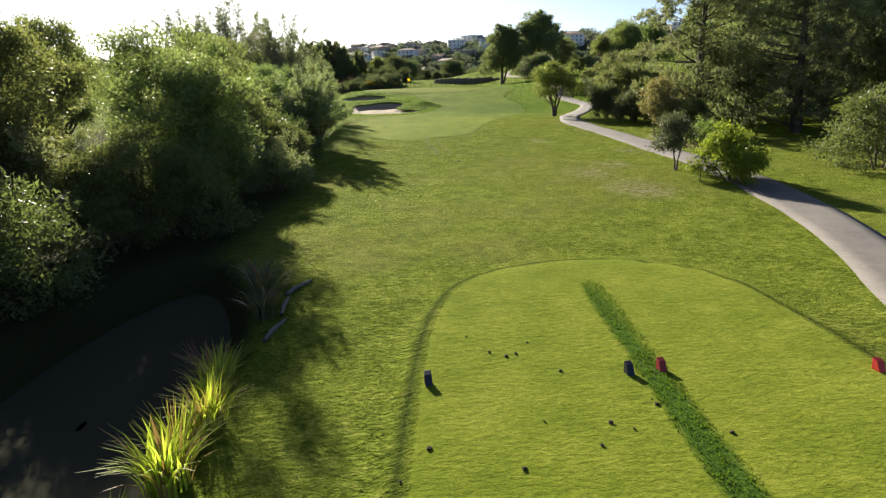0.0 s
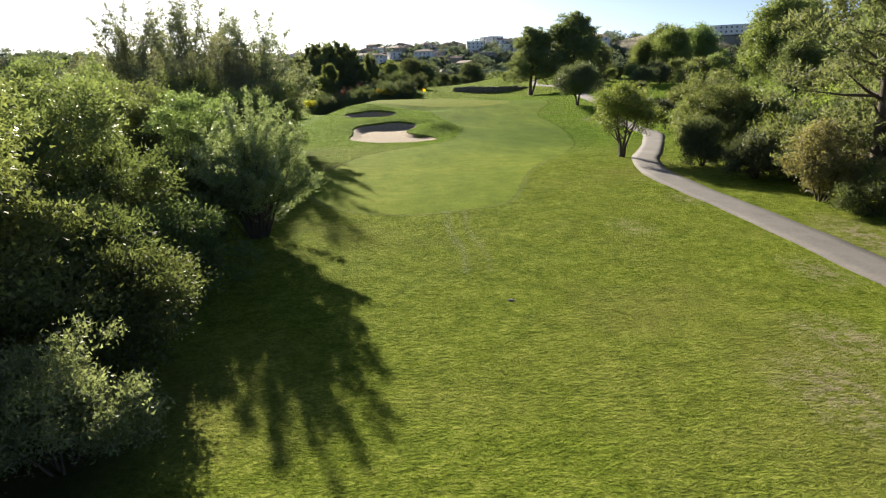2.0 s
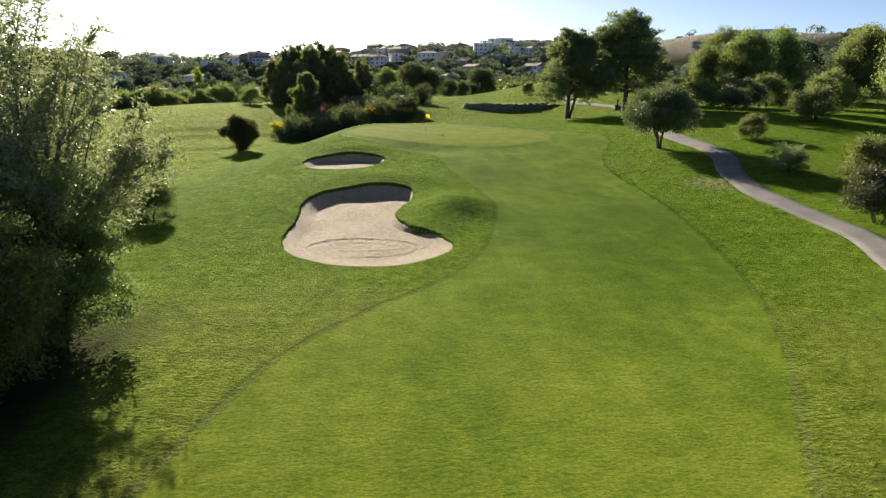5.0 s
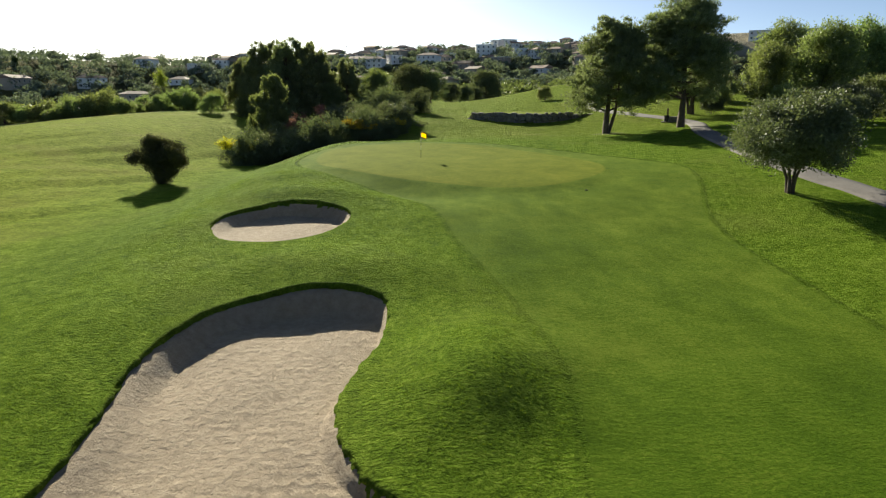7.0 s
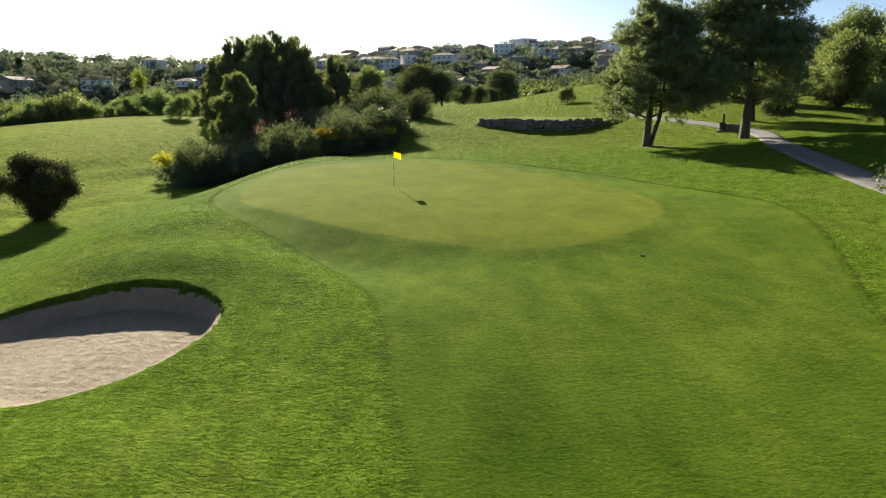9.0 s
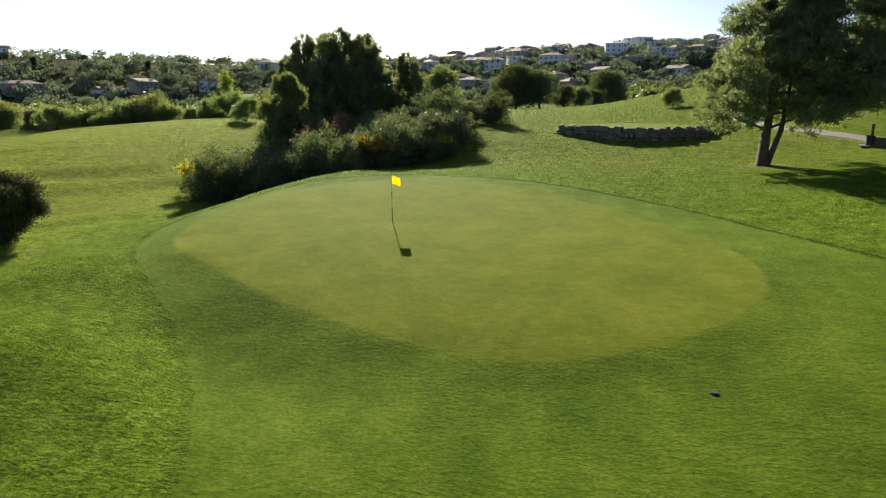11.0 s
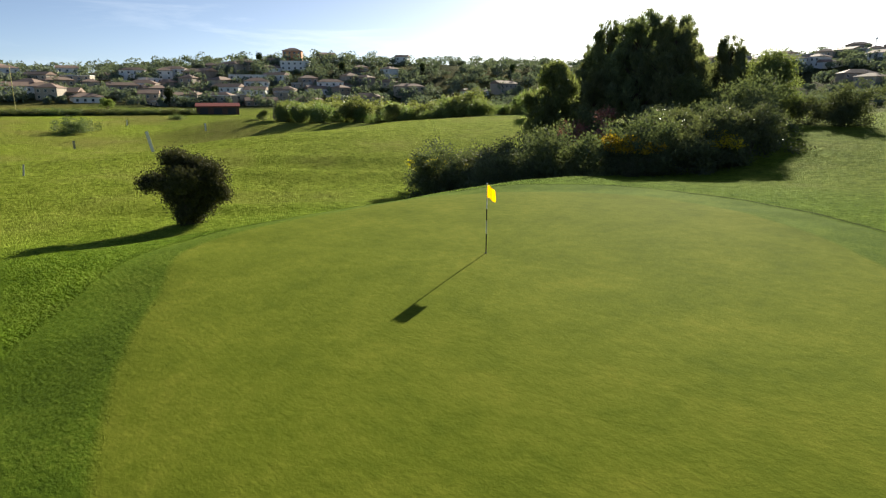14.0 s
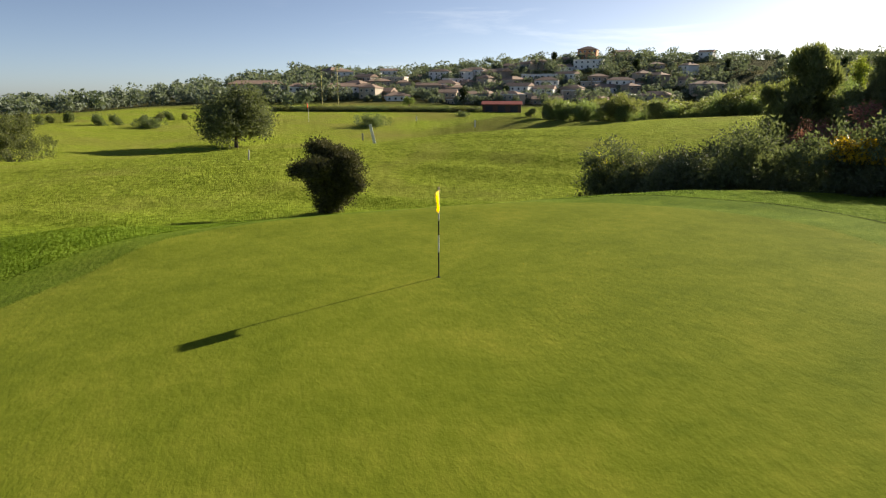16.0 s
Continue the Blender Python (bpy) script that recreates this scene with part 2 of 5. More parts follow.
def lawn(x, y):
    """Height of the turf, before the bunkers are cut into it."""
    x, y = np.asarray(x, float), np.asarray(y, float)
    mid = ease(y, [-400, -160, -126, -104, -86, -72, -54, -40, -28, -16, -10, -4, 0, 14, 34, 42, 50, 70, 120, 200, 600],
               [-9, -5.3, -4.95, -4.5, -3.75, -3.35, -3.1, -2.6, -1.8, -0.85, -0.38, -0.08, 0.0, 0.25, 0.5, 1.1, 1.6, 2.4, 2.2, 1.6, 2.0])
    left = ease(x, [-900, -440, -330, -250, -180, -135, -95, -58, -39, -32, -25, -10], [-0.5, -0.5, -1.0, -2.4, -5.3, -7.4, -5.5, -1.8, -1.8, -2.6, -2.85, -2.4])
    wl = smooth(-9, -21, x) * smooth(-75, -20, y) * (1 - 0.4 * smooth(18, 45, y) * smooth(-70, -40, x))
    left = left + 0.075 * np.clip(y - 12, 0, 45) * smooth(-110, -72, x) * smooth(-22, -36, x)
    left = left + 5.5 * smooth(45, 80, y) * smooth(-185, -155, x) * smooth(-72, -112, x)
    z = mid * (1 - wl) + left * wl
    z = z + smooth(15, 45, x) * 1.7 * smooth(-60, -10, y) + smooth(18, 60, x) * 1.0
    # behind the green the ground dips to the thicket; beyond the field it drops into the wooded valley
    z = z + bump(x, y, -14, 31, 15, 11, -1.2) - 7 * smooth(75, 130, y) * smooth(-20, -70, x) * np.maximum(smooth(-200, -160, x), smooth(305, 380, np.hypot(x, y + 30)))
    z = z + bump(x, y, 36, 122, 24, 38, 4.2)
    z = z + bump(x, y, 203, 374, 75, 55, 10.0)
    # mounds round the bunkers, the shoulder of the green, the raised tee behind the stone wall
    z = z + bump(x, y, 3.0, -41.5, 2.5, 4.0, 1.05, -10) + bump(x, y, -3.2, -31.0, 5.0, 3.2, 0.5, -10) + bump(x, y, -10.0, -37.0, 3.0, 6.0, 0.35)
    z = z + bump(x, y, -7.0, -16.4, 5.0, 2.6, 0.5) + bump(x, y, -10.5, -10.5, 4.0, 3.0, 0.35, 25) + bump(x, y, -1.0, -15.4, 4.5, 2.0, -0.42, -25)
    z = z + bump(x, y, -13.5, -23.0, 2.5, 3.5, 0.3)
    w = smooth(0.1, 0.6, y - wall_y(x)) * smooth(6.0, 7.2, x) * smooth(27.2, 26.0, x) * smooth(72, 58, y)
    z = z * (1 - w) + 2.45 * w
    # soft unevenness of the turf
    calm = np.maximum(smooth(-0.5, 2.0, inside(x, y, GREEN)) * 0.85, smooth(-0.5, 0.5, inside(x, y, TEE)) * 0.9)
    wave = np.sin(x * 0.9 + np.sin(y * 0.7)) * np.sin(y * 0.8 + np.sin(x * 0.6)) * 0.03 + np.sin(x * 0.23 + 1) * np.sin(y * 0.19) * 0.07
    z = z + wave * (1 - calm) * smooth(900, 300, np.hypot(x, y))
    s = 0.5 * y - 0.87 * x
    furrow = np.sin(s * 1.15 + 1.3 * np.sin(x * 0.21 + y * 0.11)) * (0.6 + 0.4 * np.sin(x * 0.33 - y * 0.27))
    z = z + 0.19 * furrow * smooth(-21, -27, x) * smooth(-62, -50, x) * smooth(-45, -25, y) * smooth(40, 22, y)
    # the crest of the field, with the range below and behind it
    z = z + ease(y, [-60, -25, -12, 0, 12, 26, 38, 50, 70], [0, -0.9, -0.2, 0.5, 0.85, 0.85, 0.35, -0.2, 0]) * np.exp(-((x + 57) / 15) ** 2)
    # the green stands a little proud of its apron
    d = inside(x, y, GREEN)
    z = z - (0.05 + 0.1 * smooth(9, -3, x) * smooth(0, -6, y)) * smooth(0.15, -1.5, d) * smooth(-5.8, -1.8, d)
    # far ridge with the town, by bearing from the course
    dx, dy = x, y + 30
    far, az = np.hypot(dx, dy), np.degrees(np.arctan2(-dx, dy))
    top = ease(az, [-180, -120, -60, -40, -25, -12, 0, 12, 25, 38, 57, 70, 82, 92, 120, 180], [20, 25, 30, 36, 36, 34, 35, 37, 36, 36, 37, 28, 15, 2, 2, 20])
    z = z + top * smooth(295, 510, far) - 25 * smooth(700, 2500, far)
    return z


def height(x, y):
    x, y = np.asarray(x, float), np.asarray(y, float)
    z = lawn(x, y)
    for o, floor_z in ((SAND_A, -3.55), (SAND_B, -2.2)):
        d = inside(x, y, o)
        w = smooth(0.0, 0.5, d)
        z = z * (1 - w) + (np.minimum(floor_z, z - 0.25) - 0.25) * w
    d = inside(x, y, TEE)
    z = z + 0.14 * smooth(-0.45, 0.1, d)
    return z - 1.3 * smooth(-0.3, 1.6, inside(x, y, ASSUMED_POND))


def shown(*grids):
    return [np.asarray(g, float).ravel() for g in grids]


def sheet(name, xs, ys, zs, mat, faces=None):
    """A mesh over rows and columns of points."""
    n, m = xs.shape
    me = bpy.data.meshes.new(name)
    idx = np.arange(n * m).reshape(n, m)
    q = np.stack([idx[:-1, :-1], idx[:-1, 1:], idx[1:, 1:], idx[1:, :-1]], -1).reshape(-1, 4)
    fill(me, np.stack(shown(xs, ys, zs), -1), q)
    me.materials.append(mat)
    return me


def fill(me, co, quads):
    co, quads = np.asarray(co, np.float32), np.asarray(quads, np.int32)
    me.vertices.add(len(co))
    me.vertices.foreach_set("co", co.ravel())
    k = quads.shape[1]
    me.loops.add(quads.size)
    me.loops.foreach_set("vertex_index", quads.ravel())
    me.polygons.add(len(quads))
    me.polygons.foreach_set("loop_start", np.arange(len(quads), dtype=np.int32) * k)
    me.polygons.foreach_set("loop_total", np.full(len(quads), k, np.int32))
    me.update(calc_edges=True)
    me.validate()


def smooth_faces(me):
    me.polygons.foreach_set("use_smooth", np.ones(len(me.polygons), bool))
    me.update()


def steps(*spans):
    """Grid lines: (from, to, spacing) one after the other."""
    out = []
    for a, b, s in spans:
        out.append(np.arange(a, b - 1e-6, s))
    return np.append(np.concatenate(out), spans[-1][1])


def turf_material():
    m, t, p, o = material("turf")
    pos = place(t)

    def att(name):
        a = t.nodes.new("ShaderNodeAttribute")
        a.attribute_name = name
        return a.outputs["Fac"]

    wob = calc(t, "MULTIPLY", calc(t, "SUBTRACT", noise_node(t, 2.2, 3, 0.6, pos), 0.5), 0.5)

    def zone(name, soft):
        r = t.nodes.new("ShaderNodeMapRange")
        r.inputs["From Min"].default_value, r.inputs["From Max"].default_value = -soft, soft
        t.links.new(calc(t, "ADD", att(name), calc(t, "MULTIPLY", wob, soft * 2.0)), r.inputs["Value"])
        return r.outputs[0]

    big = noise_node(t, 0.11, 5, 0.6, pos)
    mid = noise_node(t, 0.9, 5, 0.65, pos)
    clump = noise_node(t, 2.6, 4, 0.65, pos)
    tuft = noise_node(t, 9.0, 5, 0.72, pos)
    fine = noise_node(t, 42.0, 3, 0.7, pos)
    rough = ramp(t, calc(t, "ADD", calc(t, "ADD", calc(t, "MULTIPLY", mid, 0.25), calc(t, "MULTIPLY", clump, 0.3)), calc(t, "MULTIPLY", tuft, 0.45)), [(0.39, (0.1, 0.142, 0.014)), (0.5, (0.232, 0.296, 0.03)), (0.6, (0.4, 0.435, 0.07))])
    dry = mix(t, ramp(t, big, [(0.5, (0, 0, 0)), (0.72, (0.45, 0.45, 0.45))]), rough, (0.33, 0.3, 0.08))
    fair = ramp(t, calc(t, "ADD", calc(t, "ADD", calc(t, "MULTIPLY", big, 0.3), calc(t, "MULTIPLY", mid, 0.25)), calc(t, "MULTIPLY", tuft, 0.45)), [(0.38, (0.058, 0.1, 0.008)), (0.5, (0.115, 0.165, 0.013)), (0.61, (0.20, 0.23, 0.028))])
    tee = ramp(t, calc(t, "ADD", calc(t, "ADD", calc(t, "MULTIPLY", mid, 0.3), calc(t, "MULTIPLY", fine, 0.35)), calc(t, "MULTIPLY", tuft, 0.35)), [(0.39, (0.088, 0.122, 0.01)), (0.5, (0.148, 0.18, 0.016)), (0.61, (0.235, 0.25, 0.033))])
    green = ramp(t, calc(t, "ADD", calc(t, "ADD", calc(t, "MULTIPLY", noise_node(t, 0.35, 5, 0.65, pos), 0.5), calc(t, "MULTIPLY", clump, 0.3)), calc(t, "MULTIPLY", fine, 0.2)), [(0.33, (0.07, 0.1, 0.006)), (0.5, (0.122, 0.148, 0.011)), (0.67, (0.19, 0.196, 0.02))])
    # lusher and darker round the green, drier by the tee; mower stripes on the fairway
    lush = att("lush")
    dry = mix(t, lush, dry, mix(t, 1.0, dry, (0.75, 0.95, 0.57), "MULTIPLY"))
    # the field's turf colour is lifted to about 1.4 times the other rough
    dry = mix(t, att("field"), dry, mix(t, 1.0, dry, (1.38, 1.36, 1.2), "MULTIPLY"))
    fair = mix(t, lush, mix(t, 1.0, fair, (1.08, 1.02, 1.0), "MULTIPLY"), mix(t, 1.0, fair, (0.7, 0.79, 0.62), "MULTIPLY"))
    sm = t.nodes.new("ShaderNodeMapping")
    sm.inputs["Scale"].default_value = (0.5, 0.06, 0.1)
    sm.inputs["Rotation"].default_value = (0, 0, radians(8))
    t.links.new(pos, sm.inputs["Vector"])
    streak = noise_node(t, 1.0, 4, 0.6, sm.outputs[0])
    fair = mix(t, 1.0, fair, ramp(t, streak, [(0.32, (0.84, 0.88, 0.82)), (0.68, (1.16, 1.1, 1.14))]), "MULTIPLY")
    col = mix(t, zone("fairway", 0.25), dry, fair)
    # where fairway meets rough: a pale worn seam at its start; further on the shade at the step of longer grass,
    # painted as a dark line
    ragged = calc(t, "ADD", att("fairway"), calc(t, "MULTIPLY", wob, 0.5))
    seam = calc(t, "SUBTRACT", 1.0, calc(t, "MULTIPLY", calc(t, "ABSOLUTE", ragged), 4.5))
    seam.node.use_clamp = True
    col = mix(t, calc(t, "MULTIPLY", calc(t, "MULTIPLY", seam, 0.32), calc(t, "SUBTRACT", 1.0, lush)), col, (0.3, 0.31, 0.12))
    # two broad patches of darker green, fixed by position
    col = mix(t, att("deep"), col, mix(t, 1.0, col, (0.62, 0.74, 0.56), "MULTIPLY"))
    step_shade = calc(t, "SUBTRACT", 1.0, calc(t, "MULTIPLY", calc(t, "ABSOLUTE", calc(t, "ADD", ragged, 0.12)), 6.0))
    step_shade.node.use_clamp = True
    col = mix(t, calc(t, "MULTIPLY", step_shade, att("north")), col, (0.03, 0.05, 0.008))
    # dark line round the tee: its raised edge's shadow and longer fringe, as colour
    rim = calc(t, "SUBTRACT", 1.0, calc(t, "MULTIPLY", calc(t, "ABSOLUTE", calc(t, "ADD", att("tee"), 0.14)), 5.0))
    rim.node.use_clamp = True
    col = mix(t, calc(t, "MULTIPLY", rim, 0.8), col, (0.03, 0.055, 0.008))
    col = mix(t, zone("tee", 0.08), col, tee)
    col = mix(t, zone("strip", 0.07), col, mix(t, tuft, (0.03, 0.07, 0.008), (0.06, 0.12, 0.014)))
    col = mix(t, zone("green", 0.12), col, green)
    bare = calc(t, "MULTIPLY", zone("bare", 1.0), ramp(t, calc(t, "ADD", calc(t, "MULTIPLY", clump, 0.6), calc(t, "MULTIPLY", tuft, 0.4)), [(0.46, (0, 0, 0)), (0.55, (1, 1, 1))]))
    col = mix(t, bare, col, (0.46, 0.36, 0.23))
    worn = calc(t, "MULTIPLY", zone("track", 0.15), ramp(t, tuft, [(0.42, (0.1, 0.1, 0.1)), (0.6, (0.75, 0.75, 0.75))]))
    col = mix(t, worn, col, (0.36, 0.35, 0.2))
    far = mix(t, noise_node(t, 0.03, 6, 0.7, pos), (0.035, 0.045, 0.02), (0.10, 0.10, 0.045))
    col = mix(t, att("wild"), col, far)
    col = mix(t, 1.0, col, (0.96, 0.99, 1.15), "MULTIPLY")
    # the range is dry in broad patches
    parched = calc(t, "MULTIPLY", att("range"), ramp(t, noise_node(t, 0.022, 4, 0.6, pos), [(0.45, (0, 0, 0)), (0.66, (0.6, 0.6, 0.6))]))
    col = mix(t, parched, col, (0.3, 0.26, 0.085))
    straw = mix(t, noise_node(t, 0.08, 5, 0.7, pos), (0.34, 0.3, 0.22), (0.52, 0.47, 0.36))
    col = mix(t, att("meadow"), col, straw)
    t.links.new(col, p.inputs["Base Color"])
    p.inputs["Roughness"].default_value, p.inputs["Specular IOR Level"].default_value = 0.95, 0.012
    p.inputs["Sheen Weight"].default_value, p.inputs["Sheen Roughness"].default_value = 0.05, 0.5
    p.inputs["Sheen Tint"].default_value = (0.62, 0.68, 0.18, 1)
    close = calc(t, "MAXIMUM", zone("green", 0.12), calc(t, "MULTIPLY", calc(t, "MAXIMUM", zone("fairway", 0.25), zone("tee", 0.08)), 0.985))
    amount = calc(t, "SUBTRACT", 1.0, calc(t, "MULTIPLY", close, 0.985))
    # grass grows in clumps, a little longer across the slope than along it
    flat = t.nodes.new("ShaderNodeMapping")
    flat.inputs["Scale"].default_value = (0.7, 1.25, 1.0)
    t.links.new(pos, flat.inputs["Vector"])
    lump_a, lump_b = noise_node(t, 1.6, 3, 0.6, flat.outputs[0]), noise_node(t, 5.2, 4, 0.7, flat.outputs[0])
    lumps = calc(t, "ADD", calc(t, "MULTIPLY", lump_a, 0.5), calc(t, "MULTIPLY", lump_b, 0.95))
    lumps = calc(t, "MULTIPLY", calc(t, "SUBTRACT", calc(t, "ADD", lumps, calc(t, "MULTIPLY", tuft, 0.6)), 1.025), amount)
    h = calc(t, "ADD", lumps, calc(t, "MULTIPLY", calc(t, "MULTIPLY", fine, calc(t, "ADD", amount, 0.12)), 0.012))
    bump_node(t, p, h, 1.0, 1.0)
    return m


TURF = turf_material()

gx = steps((-3000, -1000, 250), (-1000, -500, 50), (-500, -200, 12), (-200, -70, 5), (-70, -30, 1.5), (-30, -13, 0.6), (-13, 6, 0.25), (6, 34, 0.5), (34, 70, 1.5), (70, 200, 6), (200, 600, 20), (600, 3000, 200))
gy = steps((-2500, -600, 200), (-600, -200, 30), (-200, -150, 5), (-150, -57, 0.5), (-57, -17, 0.25), (-17, 55, 0.5), (55, 100, 1.5), (100, 250, 6), (250, 620, 12), (620, 1000, 50), (1000, 3500, 250))
X, Y = np.meshgrid(gx, gy)
Z = height(X, Y)
ground_mesh = sheet("ground", X, Y, Z, TURF)
smooth_faces(ground_mesh)


def mark(name, values, me=ground_mesh):
    me.attributes.new(name, "FLOAT", "POINT").data.foreach_set("value", np.asarray(values, np.float32).ravel())


mark("green", inside(X, Y, GREEN))
mark("fairway", inside(X, Y, FAIRWAY))
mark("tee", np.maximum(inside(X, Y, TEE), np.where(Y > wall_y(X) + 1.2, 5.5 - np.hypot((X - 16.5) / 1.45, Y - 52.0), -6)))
mark("strip", inside(X, Y, STRIP))
mark("bare", np.maximum.reduce([2.0 - np.hypot((X - 13.6) / 1.0, (Y + 112.2) / 1.6), 1.6 - np.hypot((X - 12.6), (Y + 107.5) / 1.6), 2.2 - np.hypot((X - 24.5) / 1.0, (Y + 33.5) / 1.4), 2.0 - np.hypot((X - 23.9) / 1.3, Y - 24.8),
                                1.3 - np.hypot((X - 12.4), (Y + 92) / 1.5), 1.5 - np.hypot((X - 17.2) / 0.8, (Y + 98.7) / 1.6), 1.6 - np.hypot((X - 14.6), (Y + 104.6) / 1.5), 1.3 - np.hypot(X - 17.1, (Y + 86) / 1.4), 2.2 - np.hypot((X - 22.0) / 0.7, (Y + 95) / 2.5)]) - 0.9)
wild = np.maximum(smooth(300, 345, np.hypot(X, Y + 30)), smooth(72, 80, Y - 0.1 * (X + 60)) * smooth(-25, -45, X) * smooth(-110, -90, X))
mark("wild", np.maximum(wild, np.maximum(smooth(-7, -10, X) * smooth(-58, -66, Y) * smooth(-40, -26, X), smooth(-0.2, 0.5, inside(X, Y, ASSUMED_POND)) + smooth(-1.5, -4.0, X) * smooth(-104, -112, Y) * smooth(-40, -26, X)).clip(0, 1)))
mark("field", smooth(-17, -27, X) * smooth(-60, -42, Y) * smooth(74, 60, Y))
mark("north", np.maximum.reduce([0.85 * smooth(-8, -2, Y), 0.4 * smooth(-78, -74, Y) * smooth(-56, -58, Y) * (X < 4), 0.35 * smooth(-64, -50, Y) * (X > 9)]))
line = 3.5 - 0.09 * (Y + 89) + 0.12 * np.sin(Y * 0.9)          # wheel tracks leading onto the fairway
mark("track", np.where((Y < -88.7) & (Y > -99), np.maximum(0.17 - np.abs(X - line), 0.12 - np.abs(X - line - 0.9)), -1) - 0.1 * smooth(-94, -99, Y))
mark("deep", 1.0 * np.exp(-((X - 13) / 8) ** 2 - ((Y + 48) / 11) ** 2) + 0.5 * np.exp(-((X - 8) / 5) ** 2 - ((Y + 30) / 7) ** 2))
mark("range", smooth(-100, -125, X))
mark("meadow", np.maximum(smooth(1.0, 0.8, np.hypot((X - 203) / 75, (Y - 376) / 52)), smooth(1.0, 0.7, np.hypot((X + 95) / 16, (Y - 175) / 9)))
     )
mark("lush", smooth(-78, -44, Y) * smooth(-34, -16, X) * (1 - 0.6 * smooth(16, 30, Y)))
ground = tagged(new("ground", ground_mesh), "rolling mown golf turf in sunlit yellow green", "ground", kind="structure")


def ground_z(x, y):
    return float(height(np.array([x]), np.array([y]))[0])


# ---- sand bunkers: raked floor, steep turf lip ----
def sand_material():
    m, t, p, o = material("sand")
    pos = place(t)
    w = node(t, "ShaderNodeTexWave", Scale=5.5, Distortion=3.5, Detail=2.0)
    w.wave_type = "RINGS"
    mp = t.nodes.new("ShaderNodeMapping")
    mp.inputs["Location"].default_value = (2.0, 50.0, 0)
    mp.inputs["Scale"].default_value = (1, 1.4, 0.0)
    t.links.new(pos, mp.inputs["Vector"])
    t.links.new(mp.outputs[0], w.inputs["Vector"])
    clods, fine = noise_node(t, 3.0, 6, 0.75, pos), noise_node(t, 60, 2, 0.6, pos)
    t.links.new(ramp(t, calc(t, "ADD", calc(t, "MULTIPLY", clods, 0.7), calc(t, "MULTIPLY", fine, 0.3)), [(0.3, (0.25, 0.19, 0.122)), (0.7, (0.46, 0.37, 0.26))]), p.inputs["Base Color"])
    p.inputs["Roughness"].default_value = 0.95
    h = calc(t, "ADD", calc(t, "MULTIPLY", w.outputs["Fac"], 0.005), calc(t, "MULTIPLY", clods, 0.2))
    bump_node(t, p, h, 1.0, 1.0)
    return m


SAND = sand_material()


def trodden(x, y):
    """Rake marks and footprints in the sand."""
    rng = np.random.default_rng(4)
    z = 0.05 * np.sin(x * 1.3) * np.sin(y * 0.9)
    for k in range(16):
        a, w = rng.uniform(0, math.pi), rng.uniform(5, 22)
        patch = 0.5 + 0.5 * np.sin(x * rng.uniform(0.5, 1.6) + rng.uniform(0, 6)) * np.sin(y * rng.uniform(0.5, 1.6) + rng.uniform(0, 6))
        z = z + 0.02 / w**0.62 * patch * np.sin(w * (x * math.cos(a) + y * math.sin(a)) + 1.5 * np.sin(x * 1.1 + k))
    r = np.hypot(x + 2.2, (y + 50.2) * 1.5)
    z = z + 0.006 * np.sin(r * 9) * np.exp(-(r / 4.5) ** 2)
    for q, cut in ((3.1, 0.05), (1.5, 0.04)):
        z = z - cut * np.exp(-((r - q) / 0.13) ** 2) + 0.4 * cut * np.exp(-((r - q - 0.3) / 0.16) ** 2)
    return z


